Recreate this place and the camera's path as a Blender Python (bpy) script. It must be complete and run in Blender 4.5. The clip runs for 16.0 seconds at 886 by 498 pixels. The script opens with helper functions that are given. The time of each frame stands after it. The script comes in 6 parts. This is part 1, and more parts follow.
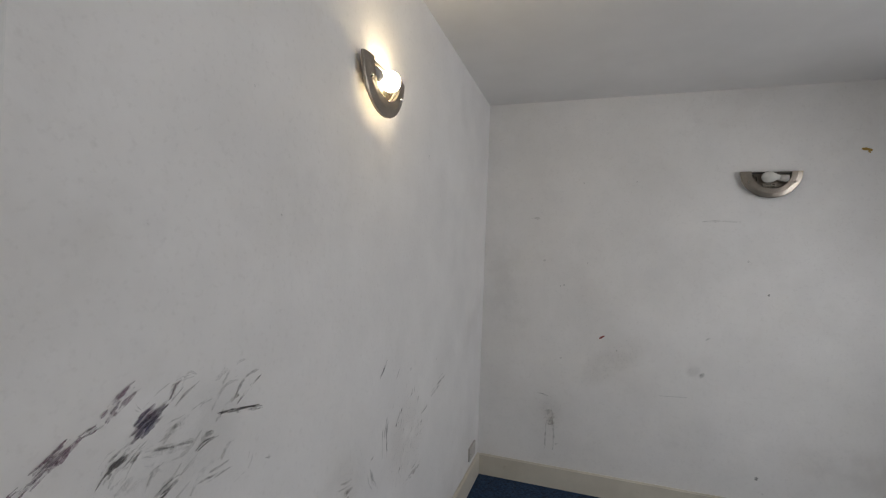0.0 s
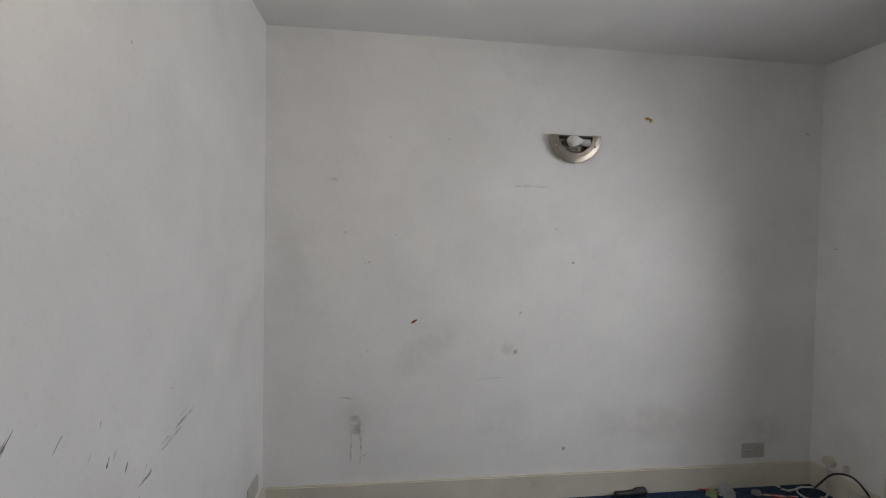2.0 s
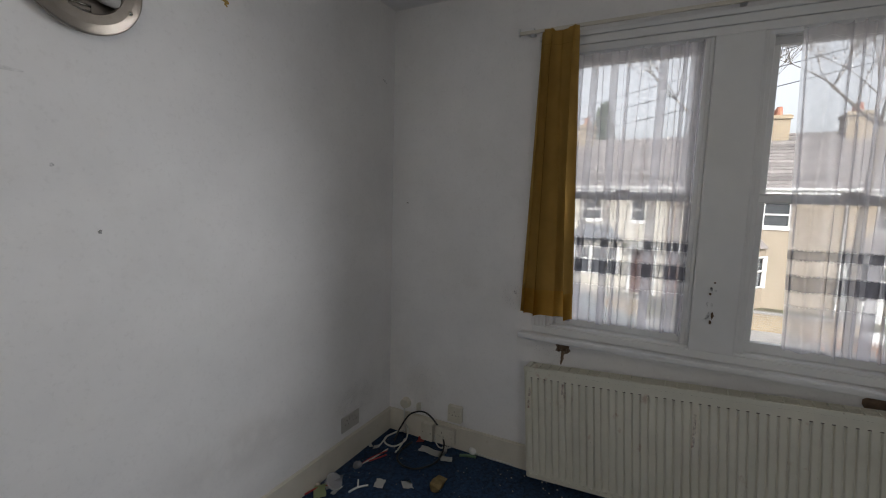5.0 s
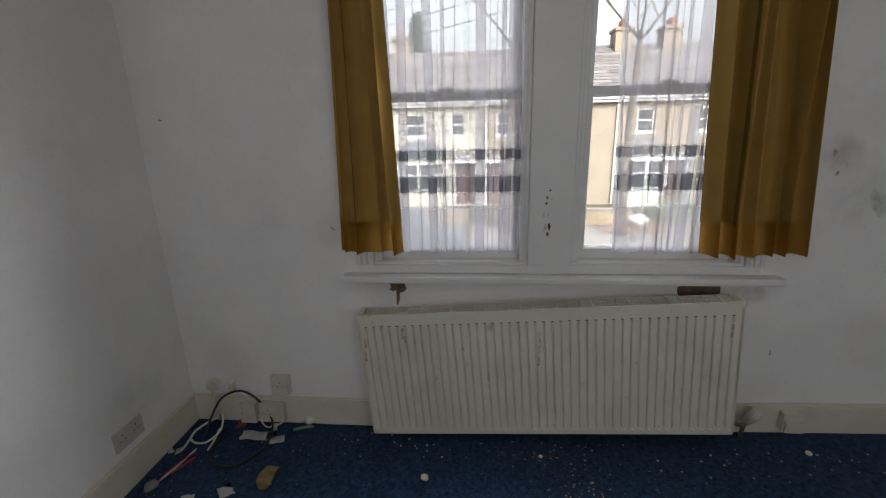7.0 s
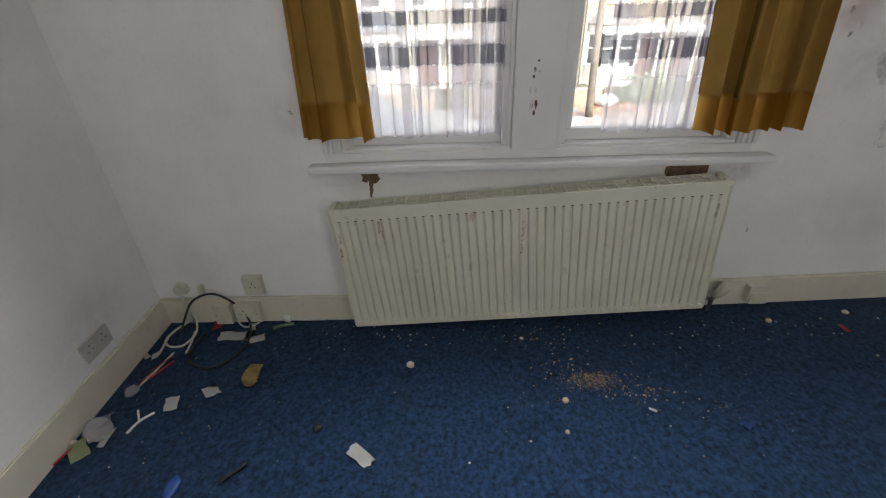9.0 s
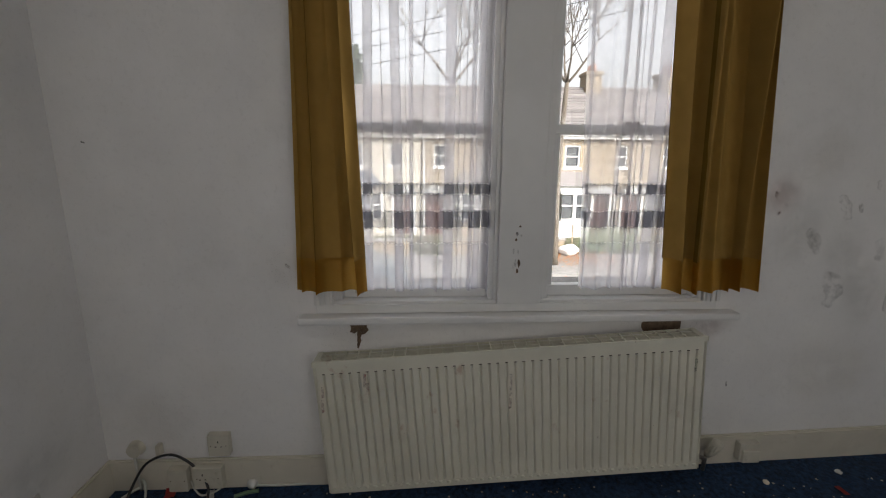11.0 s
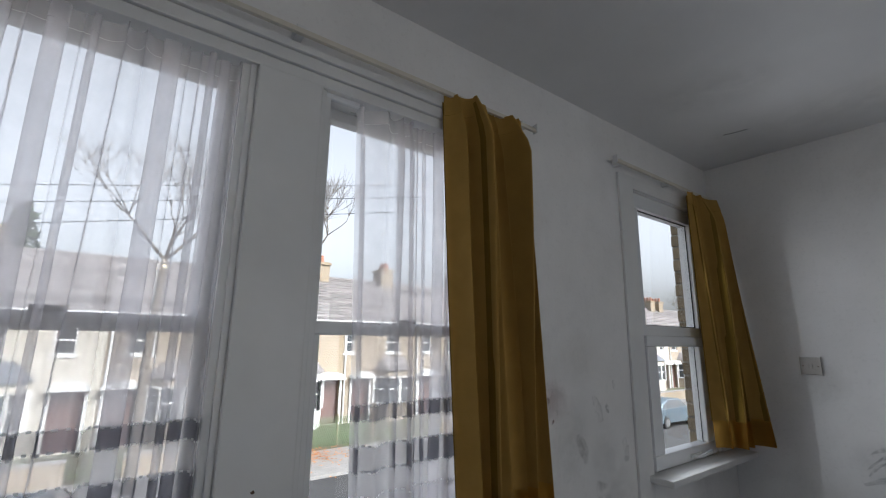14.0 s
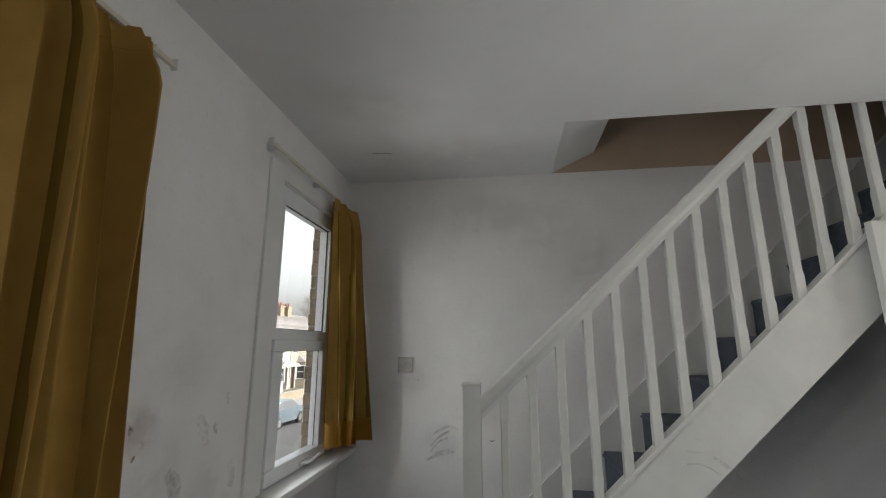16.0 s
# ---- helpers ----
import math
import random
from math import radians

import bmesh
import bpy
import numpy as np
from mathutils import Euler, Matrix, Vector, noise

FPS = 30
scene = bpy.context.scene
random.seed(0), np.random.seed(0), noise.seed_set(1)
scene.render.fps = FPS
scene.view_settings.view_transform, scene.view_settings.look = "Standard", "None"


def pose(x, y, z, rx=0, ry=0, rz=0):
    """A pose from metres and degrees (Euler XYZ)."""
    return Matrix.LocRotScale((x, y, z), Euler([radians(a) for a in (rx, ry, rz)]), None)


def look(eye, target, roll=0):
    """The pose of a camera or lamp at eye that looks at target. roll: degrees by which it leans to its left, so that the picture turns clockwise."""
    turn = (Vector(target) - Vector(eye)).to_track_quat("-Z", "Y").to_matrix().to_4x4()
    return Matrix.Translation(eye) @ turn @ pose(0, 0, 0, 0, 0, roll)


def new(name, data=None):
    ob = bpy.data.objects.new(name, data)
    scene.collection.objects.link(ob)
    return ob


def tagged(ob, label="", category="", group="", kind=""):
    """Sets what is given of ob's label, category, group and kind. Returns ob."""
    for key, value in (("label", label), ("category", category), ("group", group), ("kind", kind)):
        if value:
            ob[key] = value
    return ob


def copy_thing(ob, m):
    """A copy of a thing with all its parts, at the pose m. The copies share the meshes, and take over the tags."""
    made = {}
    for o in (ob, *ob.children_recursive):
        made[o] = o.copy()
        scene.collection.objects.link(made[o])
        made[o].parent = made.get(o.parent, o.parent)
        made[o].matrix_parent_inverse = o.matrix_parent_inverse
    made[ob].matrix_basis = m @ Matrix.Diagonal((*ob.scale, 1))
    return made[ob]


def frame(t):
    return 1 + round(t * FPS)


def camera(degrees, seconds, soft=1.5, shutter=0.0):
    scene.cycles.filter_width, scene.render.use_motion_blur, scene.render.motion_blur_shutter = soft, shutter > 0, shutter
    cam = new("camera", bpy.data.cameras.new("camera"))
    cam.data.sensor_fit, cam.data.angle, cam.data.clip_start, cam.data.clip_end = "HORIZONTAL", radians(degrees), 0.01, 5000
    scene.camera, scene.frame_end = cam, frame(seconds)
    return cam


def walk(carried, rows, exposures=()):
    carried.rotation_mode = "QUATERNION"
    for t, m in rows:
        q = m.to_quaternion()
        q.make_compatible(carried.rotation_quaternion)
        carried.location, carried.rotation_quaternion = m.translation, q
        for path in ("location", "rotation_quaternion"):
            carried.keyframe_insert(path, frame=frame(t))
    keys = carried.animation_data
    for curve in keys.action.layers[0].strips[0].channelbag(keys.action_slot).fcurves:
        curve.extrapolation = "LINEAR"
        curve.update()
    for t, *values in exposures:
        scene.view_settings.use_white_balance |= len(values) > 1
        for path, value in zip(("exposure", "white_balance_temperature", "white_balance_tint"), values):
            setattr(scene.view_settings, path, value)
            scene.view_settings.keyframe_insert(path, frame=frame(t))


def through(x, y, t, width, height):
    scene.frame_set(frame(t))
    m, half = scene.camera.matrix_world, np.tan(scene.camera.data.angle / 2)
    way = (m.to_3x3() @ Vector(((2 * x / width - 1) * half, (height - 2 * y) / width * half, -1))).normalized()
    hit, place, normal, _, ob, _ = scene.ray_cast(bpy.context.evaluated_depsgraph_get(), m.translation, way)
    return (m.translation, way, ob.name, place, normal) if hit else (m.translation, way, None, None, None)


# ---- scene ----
cam = camera(90.5, 16.0, soft=1.1)
PATH = [
    (0, (0.398, 1.459, 1.531), (-0.223, 3.36, 1.542), 2.2),
    (0.5, (0.336, 1.595, 1.524), (0.031, 3.571, 1.564), 1.6),
    (1, (0.287, 1.731, 1.497), (0.285, 3.729, 1.412), 0.4),
    (1.5, (0.31, 1.893, 1.465), (0.414, 3.889, 1.411), 0.7),
    (2, (0.368, 2.073, 1.474), (0.613, 4.057, 1.427), 1.0),
    (2.5, (0.337, 2.219, 1.437), (0.875, 4.145, 1.421), 1.1),
    (3, (0.277, 2.361, 1.441), (1.121, 4.173, 1.397), 0.5),
    (3.5, (0.304, 2.477, 1.422), (1.317, 4.168, 1.082), 0.4),
    (4, (0.457, 2.632, 1.444), (1.651, 4.212, 1.167), 1.9),
    (4.5, (0.603, 2.754, 1.447), (2.04, 4.124, 1.209), 2.2),
    (5, (0.71, 2.932, 1.472), (2.477, 3.841, 1.252), 1.6),
    (5.2, (0.757, 2.954, 1.469), (2.615, 3.667, 1.265), 0.6),
    (7.3, (1.226, 3.01, 1.408), (3.12, 3.122, 0.777), -0.9),
    (7.5, (1.25, 3.023, 1.401), (3.108, 3.119, 0.668), -1.2),
    (8, (1.283, 3.05, 1.366), (3.02, 3.125, 0.377), -2.3),
    (8.2, (1.295, 3.052, 1.353), (2.996, 3.118, 0.304), -2.6),
    (10.5, (1.285, 3.087, 1.417), (3.171, 3.019, 0.756), -0.0),
    (11, (1.274, 3.124, 1.426), (3.225, 3.023, 0.996), 0.4),
    (11.5, (1.304, 3.123, 1.491), (3.286, 2.958, 1.278), 1.4),
    (12, (1.39, 3.066, 1.529), (3.372, 2.854, 1.688), 2.6),
    (12.5, (1.518, 3.026, 1.506), (3.473, 2.785, 1.853), 3.3),
    (13, (1.623, 3.042, 1.493), (3.551, 2.666, 1.868), 2.6),
    (13.5, (1.758, 3.085, 1.498), (3.557, 2.307, 1.896), 0.5),
    (14, (1.824, 3.041, 1.49), (3.399, 1.875, 1.892), 0.8),
    (14.5, (1.873, 2.932, 1.495), (3.239, 1.532, 1.911), 1.3),
    (15, (1.888, 2.845, 1.482), (2.986, 1.228, 1.907), 0.5),
    (15.5, (1.91, 2.818, 1.493), (2.646, 1.008, 1.916), 0.5),
    (16, (1.953, 2.831, 1.494), (2.225, 0.897, 1.924), 0.0),
]
EXPOSURES = [
    (0.0, 1.35, 6450, 10), (1.5, 1.5, 6450, 10), (2.5, 1.5, 6500, 10), (3.0, 1.0, 6650, 11), (3.5, 1.1, 6600, 10), (4.0, 1.05, 6500, 10), (4.5, 1.05, 6450, 10), (5.0, 1.15, 6350, 10), (7.5, 1.75, 6300, 10),
    (8.2, 2.15, 6350, 10), (10.5, 1.55, 6750, 11), (11.2, 1.4, 6450, 10), (12.0, 1.25, 6000, 9), (14.0, 1.3, 6000, 9), (14.5, 1.25, 6150, 9), (15.0, 1.4, 6350, 8), (15.5, 1.4, 6350, 8), (16.0, 1.6, 6550, 6),
]
walk(cam, [(t, look(eye, target, roll)) for t, eye, target, roll in PATH], EXPOSURES)

# ---- light ----
SUN_AZ, SUN_EL = radians(205), radians(38)
world = bpy.data.worlds.new("overcast_sky")
scene.world = world
world.use_nodes = True
wn, wl = world.node_tree.nodes, world.node_tree.links
sky = wn.new("ShaderNodeTexSky")
sky.sky_type, sky.sun_disc = "NISHITA", False
sky.sun_elevation, sky.sun_rotation = SUN_EL, math.pi / 2 - SUN_AZ
sky.air_density, sky.dust_density, sky.ozone_density = 1.0, 6.0, 1.0
grey = wn.new("ShaderNodeHueSaturation")
grey.inputs["Saturation"].default_value = 0.18
wl.new(sky.outputs[0], grey.inputs["Color"])
wl.new(grey.outputs[0], wn["Background"].inputs[0])
wn["Background"].inputs[1].default_value = 0.15

sun = new("sun", bpy.data.lights.new("sun", "SUN"))
sun.data.energy, sun.data.angle, sun.data.color = 1.5, radians(20), (1.0, 0.96, 0.9)
sun.matrix_world = look((0, 0, 30), (-30 * math.cos(SUN_AZ) * math.cos(SUN_EL), -30 * math.sin(SUN_AZ) * math.cos(SUN_EL), 30 - 30 * math.sin(SUN_EL)))

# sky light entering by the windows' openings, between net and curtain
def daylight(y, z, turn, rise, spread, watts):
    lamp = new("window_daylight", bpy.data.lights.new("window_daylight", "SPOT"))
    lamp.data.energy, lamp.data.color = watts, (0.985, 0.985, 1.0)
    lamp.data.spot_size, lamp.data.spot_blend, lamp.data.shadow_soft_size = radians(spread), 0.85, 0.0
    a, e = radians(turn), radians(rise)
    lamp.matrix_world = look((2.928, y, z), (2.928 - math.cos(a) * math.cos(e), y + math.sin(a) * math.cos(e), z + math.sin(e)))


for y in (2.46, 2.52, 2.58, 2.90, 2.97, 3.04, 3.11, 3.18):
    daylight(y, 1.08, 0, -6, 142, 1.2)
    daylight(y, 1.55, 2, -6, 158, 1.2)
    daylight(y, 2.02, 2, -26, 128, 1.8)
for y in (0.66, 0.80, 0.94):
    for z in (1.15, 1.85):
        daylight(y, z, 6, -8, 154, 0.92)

# daylight of the hall, coming in by the open doorway
hall_light = new("hall_daylight", bpy.data.lights.new("hall_daylight", "AREA"))
hall_light.data.shape, hall_light.data.size, hall_light.data.size_y = "RECTANGLE", 0.5, 1.2
hall_light.data.energy, hall_light.data.color = 2.2, (1.0, 0.985, 0.96)
hall_light.matrix_world = look((-0.33, 1.32, 1.25), (2.0, 1.75, 1.2))


# ---- materials ----
def material(name, base, rough=0.6, metal=0.0, spots=(), scale=6.0, vary=0.12, bump=0.15, bump_scale=120.0, island=0.0, sheen=0.0, spec=0.5):
    """A painted or solid surface. spots: (colour, noise scale, threshold, softness, strength) stains on it."""
    m = bpy.data.materials.new(name)
    m.use_nodes = True
    n, l = m.node_tree.nodes, m.node_tree.links
    b = n["Principled BSDF"]
    at = n.new("ShaderNodeTexCoord").outputs["Object"]
    big = n.new("ShaderNodeTexNoise")
    big.inputs["Scale"].default_value, big.inputs["Detail"].default_value, big.inputs["Roughness"].default_value = scale, 6.0, 0.6
    l.new(at, big.inputs["Vector"])
    ramp = n.new("ShaderNodeMapRange")
    ramp.inputs["From Min"].default_value, ramp.inputs["From Max"].default_value = 0.3, 0.7
    ramp.inputs["To Min"].default_value, ramp.inputs["To Max"].default_value = 1.0 - vary, 1.0 + vary * 0.4
    l.new(big.outputs["Fac"], ramp.inputs["Value"])
    tone = n.new("ShaderNodeVectorMath")
    tone.operation = "SCALE"
    tone.inputs[0].default_value = base
    l.new(ramp.outputs[0], tone.inputs["Scale"])
    colour = tone.outputs[0]
    if island:
        info = n.new("ShaderNodeObjectInfo")
        geo = n.new("ShaderNodeNewGeometry")
        both = n.new("ShaderNodeMath")
        both.operation = "ADD"
        l.new(info.outputs["Random"], both.inputs[0])
        l.new(geo.outputs["Random Per Island"], both.inputs[1])
        part_of = n.new("ShaderNodeMath")
        part_of.operation = "FRACT"
        l.new(both.outputs[0], part_of.inputs[0])
        span = n.new("ShaderNodeMapRange")
        span.inputs["To Min"].default_value, span.inputs["To Max"].default_value = 1 - island, 1 + island
        l.new(part_of.outputs[0], span.inputs["Value"])
        again = n.new("ShaderNodeVectorMath")
        again.operation = "SCALE"
        l.new(colour, again.inputs[0])
        l.new(span.outputs[0], again.inputs["Scale"])
        colour = again.outputs[0]
    for tint, s, low, soft, strength in spots:
        t = n.new("ShaderNodeTexNoise")
        t.inputs["Scale"].default_value, t.inputs["Detail"].default_value, t.inputs["Roughness"].default_value = s, 5.0, 0.65
        l.new(at, t.inputs["Vector"])
        r = n.new("ShaderNodeMapRange")
        r.inputs["From Min"].default_value, r.inputs["From Max"].default_value = low, low + soft
        r.inputs["To Max"].default_value = strength
        l.new(t.outputs["Fac"], r.inputs["Value"])
        mix = n.new("ShaderNodeMix")
        mix.data_type = "RGBA"
        l.new(r.outputs[0], mix.inputs["Factor"])
        l.new(colour, mix.inputs[6])
        mix.inputs[7].default_value = (*tint, 1)
        colour = mix.outputs[2]
    l.new(colour, b.inputs["Base Color"])
    b.inputs["Roughness"].default_value, b.inputs["Metallic"].default_value = rough, metal
    b.inputs["Specular IOR Level"].default_value = spec
    if sheen:
        b.inputs["Sheen Weight"].default_value = sheen
    if bump:
        fine = n.new("ShaderNodeTexNoise")
        fine.inputs["Scale"].default_value, fine.inputs["Detail"].default_value = bump_scale, 4.0
        l.new(at, fine.inputs["Vector"])
        relief = n.new("ShaderNodeBump")
        relief.inputs["Strength"].default_value, relief.inputs["Distance"].default_value = bump, 0.004
        l.new(fine.outputs["Fac"], relief.inputs["Height"])
        l.new(relief.outputs[0], b.inputs["Normal"])
    return m


def cloth(name, base, through, clear, weave=900.0):
    """Thin fabric: light passes as scattered light (through) and straight between its threads (clear)."""
    m = bpy.data.materials.new(name)
    m.use_nodes = True
    n, l = m.node_tree.nodes, m.node_tree.links
    n.remove(n["Principled BSDF"])
    out = n["Material Output"]
    at = n.new("ShaderNodeTexCoord").outputs["Object"]
    noise_tex = n.new("ShaderNodeTexNoise")
    noise_tex.inputs["Scale"].default_value, noise_tex.inputs["Detail"].default_value = 14.0, 5.0
    l.new(at, noise_tex.inputs["Vector"])
    ramp = n.new("ShaderNodeMapRange")
    ramp.inputs["To Min"].default_value, ramp.inputs["To Max"].default_value = 0.8, 1.12
    l.new(noise_tex.outputs["Fac"], ramp.inputs["Value"])
    tone = n.new("ShaderNodeVectorMath")
    tone.operation = "SCALE"
    tone.inputs[0].default_value = base
    l.new(ramp.outputs[0], tone.inputs["Scale"])
    threads = n.new("ShaderNodeTexNoise")
    threads.inputs["Scale"].default_value = weave
    l.new(at, threads.inputs["Vector"])
    relief = n.new("ShaderNodeBump")
    relief.inputs["Strength"].default_value, relief.inputs["Distance"].default_value = 0.25, 0.002
    l.new(threads.outputs["Fac"], relief.inputs["Height"])
    front = n.new("ShaderNodeBsdfDiffuse")
    back = n.new("ShaderNodeBsdfTranslucent")
    for s in (front, back):
        l.new(tone.outputs[0], s.inputs["Color"])
        l.new(relief.outputs[0], s.inputs["Normal"])
    mix = n.new("ShaderNodeMixShader")
    mix.inputs[0].default_value = through
    l.new(front.outputs[0], mix.inputs[1])
    l.new(back.outputs[0], mix.inputs[2])
    last = mix
    if clear:
        gap = n.new("ShaderNodeBsdfTransparent")
        last = n.new("ShaderNodeMixShader")
        last.inputs[0].default_value = clear
        l.new(mix.outputs[0], last.inputs[1])
        l.new(gap.outputs[0], last.inputs[2])
    l.new(last.outputs[0], out.inputs[0])
    return m


def stain(name, base, cover, scale=30.0, stretch=(1, 1, 1), low=0.45):
    """A patchy film of dirt or paint: bare wall shows between its flecks."""
    m = bpy.data.materials.new(name)
    m.use_nodes = True
    n, l = m.node_tree.nodes, m.node_tree.links
    b = n["Principled BSDF"]
    b.inputs["Base Color"].default_value, b.inputs["Roughness"].default_value = (*base, 1), 0.8
    at = n.new("ShaderNodeTexCoord").outputs["Object"]
    size = n.new("ShaderNodeMapping")
    size.inputs["Scale"].default_value = stretch
    l.new(at, size.inputs["Vector"])
    t = n.new("ShaderNodeTexNoise")
    t.inputs["Scale"].default_value, t.inputs["Detail"].default_value, t.inputs["Roughness"].default_value = scale, 6.0, 0.7
    l.new(size.outputs[0], t.inputs["Vector"])
    r = n.new("ShaderNodeMapRange")
    r.inputs["From Min"].default_value, r.inputs["From Max"].default_value = low, low + 0.25
    r.inputs["To Max"].default_value = cover
    l.new(t.outputs["Fac"], r.inputs["Value"])
    l.new(r.outputs[0], b.inputs["Alpha"])
    return m


def emitter(name, colour, strength):
    m = bpy.data.materials.new(name)
    m.use_nodes = True
    b = m.node_tree.nodes["Principled BSDF"]
    b.inputs["Base Color"].default_value = (0.9, 0.9, 0.88, 1)
    b.inputs["Emission Color"].default_value, b.inputs["Emission Strength"].default_value = (*colour, 1), strength
    return m


def clear_glass(name, tint=(1, 1, 1), gloss=0.06):
    m = bpy.data.materials.new(name)
    m.use_nodes = True
    n, l = m.node_tree.nodes, m.node_tree.links
    n.remove(n["Principled BSDF"])
    see = n.new("ShaderNodeBsdfTransparent")
    see.inputs[0].default_value = (*tint, 1)
    shine = n.new("ShaderNodeBsdfGlossy")
    shine.inputs["Roughness"].default_value = 0.02
    facing = n.new("ShaderNodeLayerWeight")
    power = n.new("ShaderNodeMath")
    power.operation = "POWER"
    power.inputs[1].default_value = 5.0
    l.new(facing.outputs["Facing"], power.inputs[0])
    ramp = n.new("ShaderNodeMapRange")
    ramp.inputs["To Min"].default_value, ramp.inputs["To Max"].default_value = gloss * 0.5, 0.6
    l.new(power.outputs[0], ramp.inputs["Value"])
    mix = n.new("ShaderNodeMixShader")
    l.new(ramp.outputs[0], mix.inputs[0])
    l.new(see.outputs[0], mix.inputs[1])
    l.new(shine.outputs[0], mix.inputs[2])
    l.new(mix.outputs[0], n["Material Output"].inputs[0])
    return m


DIRT, BROWN = (0.22, 0.2, 0.17), (0.34, 0.27, 0.18)
M_WALL = material("wall_paint", (0.82, 0.81, 0.80), 0.75, scale=2.2, vary=0.09, bump=0.16, bump_scale=38.0, spots=((DIRT, 1.7, 0.6, 0.3, 0.22), (BROWN, 4.5, 0.68, 0.2, 0.16), (DIRT, 26.0, 0.74, 0.06, 0.3), (DIRT, 70.0, 0.55, 0.25, 0.14), (BROWN, 0.9, 0.6, 0.25, 0.14)))
M_CEIL = material("ceiling_paint", (0.80, 0.79, 0.78), 0.85, scale=1.6, vary=0.08, bump=0.12, bump_scale=30.0, spots=((DIRT, 2.4, 0.62, 0.3, 0.15),))
M_TAN = material("landing_paint", (0.50, 0.38, 0.28), 0.8, scale=3.0, vary=0.1)
M_TRIM = material("cream_gloss", (0.66, 0.62, 0.53), 0.35, scale=5.0, vary=0.1, bump=0.1, bump_scale=20.0, spots=((BROWN, 14.0, 0.62, 0.15, 0.4), (DIRT, 3.0, 0.6, 0.2, 0.25)))
M_WHITE = material("white_gloss", (0.74, 0.74, 0.73), 0.35, scale=5.0, vary=0.06, bump=0.12, bump_scale=22.0, spots=((DIRT, 9.0, 0.66, 0.15, 0.35),))
M_STAIR = material("stair_gloss", (0.70, 0.70, 0.67), 0.4, scale=7.0, vary=0.08, bump=0.15, bump_scale=25.0, spots=((DIRT, 11.0, 0.66, 0.12, 0.35),))
M_UPVC = material("white_plastic", (0.80, 0.81, 0.82), 0.25, scale=8.0, vary=0.03, bump=0.02)
M_CARPET = material("navy_carpet", (0.020, 0.050, 0.110), 0.95, scale=60.0, vary=0.75, bump=1.0, bump_scale=300.0, sheen=0.06, spec=0.1, spots=(((0.03, 0.04, 0.06), 3.0, 0.6, 0.2, 0.5), ((0.004, 0.008, 0.016), 2.0, 0.6, 0.2, 0.6), ((0.3, 0.28, 0.24), 150.0, 0.78, 0.03, 0.5)))
M_STEP = material("stair_carpet", (0.05, 0.065, 0.095), 0.95, scale=18.0, vary=0.4, bump=0.9, bump_scale=400.0, sheen=0.25, spec=0.1, spots=(((0.2, 0.2, 0.2), 40.0, 0.7, 0.08, 0.4),))
M_RAD = material("radiator_enamel", (0.72, 0.70, 0.59), 0.35, scale=4.0, vary=0.1, bump=0.05, bump_scale=30.0, spots=(((0.38, 0.2, 0.12), 9.0, 0.64, 0.08, 0.5), (DIRT, 3.0, 0.56, 0.25, 0.18), ((0.20, 0.11, 0.06), 45.0, 0.70, 0.04, 0.7)))
# dark inside and seam; also the painted shade at the groove tops
M_RAD_IN = material("radiator_dust_and_shade", (0.07, 0.055, 0.04), 0.9, scale=20.0, vary=0.4)
M_STEEL = material("brushed_nickel", (0.36, 0.32, 0.275), 0.34, 1.0, scale=30.0, vary=0.12, bump=0.08, bump_scale=300.0, spots=(((0.25, 0.2, 0.14), 18.0, 0.6, 0.2, 0.5),))
M_SCREW = material("screw_steel", (0.6, 0.58, 0.52), 0.2, 1.0, bump=0.0)
# dark fitting, its base lowered to carry the shadow inside the lamp
M_FITTING_SHADOW = material("lamp_fitting_shadow", (0.085, 0.075, 0.065), 0.5, scale=40.0, vary=0.3)
M_DARK = material("dark_plastic", (0.02, 0.02, 0.022), 0.5, scale=20.0, vary=0.3, bump=0.1)
M_CABLE = material("black_cable", (0.015, 0.015, 0.016), 0.45, bump=0.0)
M_WIRE = material("white_flex", (0.6, 0.6, 0.56), 0.5, spots=((DIRT, 30.0, 0.6, 0.15, 0.5),), bump=0.0)
M_PLATE = material("socket_plastic", (0.50, 0.48, 0.45), 0.35, scale=12.0, vary=0.1, bump=0.03, spots=((DIRT, 16.0, 0.62, 0.15, 0.35),))
M_PLATE_W = material("yellowed_plastic", (0.62, 0.59, 0.50), 0.4, scale=12.0, vary=0.12, bump=0.05, spots=((DIRT, 16.0, 0.6, 0.15, 0.4),))
M_BULB = material("opal_bulb", (0.75, 0.74, 0.70), 0.15, bump=0.0)
M_LIT = emitter("lit_bulb", (1.0, 0.80, 0.50), 34.0)
M_CURTAIN = cloth("mustard_curtain", (0.47, 0.29, 0.082), 0.22, 0.0)
# curtain cloth without lining, its base raised to imitate backlit glow
M_HEM_BACKLIT = cloth("mustard_hem_backlit", (0.52, 0.30, 0.065), 0.80, 0.0)
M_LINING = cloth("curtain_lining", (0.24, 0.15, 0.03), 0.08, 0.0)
M_NET = cloth("white_voile", (0.99, 0.975, 1.0), 0.92, 0.55)
M_NETHEM = cloth("voile_hem", (0.90, 0.89, 0.93), 0.88, 0.44)
M_BAND = cloth("grey_woven_band", (0.40, 0.40, 0.44), 0.8, 0.28)
M_STITCH = cloth("white_stitching", (0.9, 0.9, 0.9), 0.4, 0.0)
M_GLASS = clear_glass("window_glass")
M_HOLE = material("broken_plaster", (0.17, 0.115, 0.075), 0.95, scale=40.0, vary=0.5, bump=0.8, bump_scale=60.0)


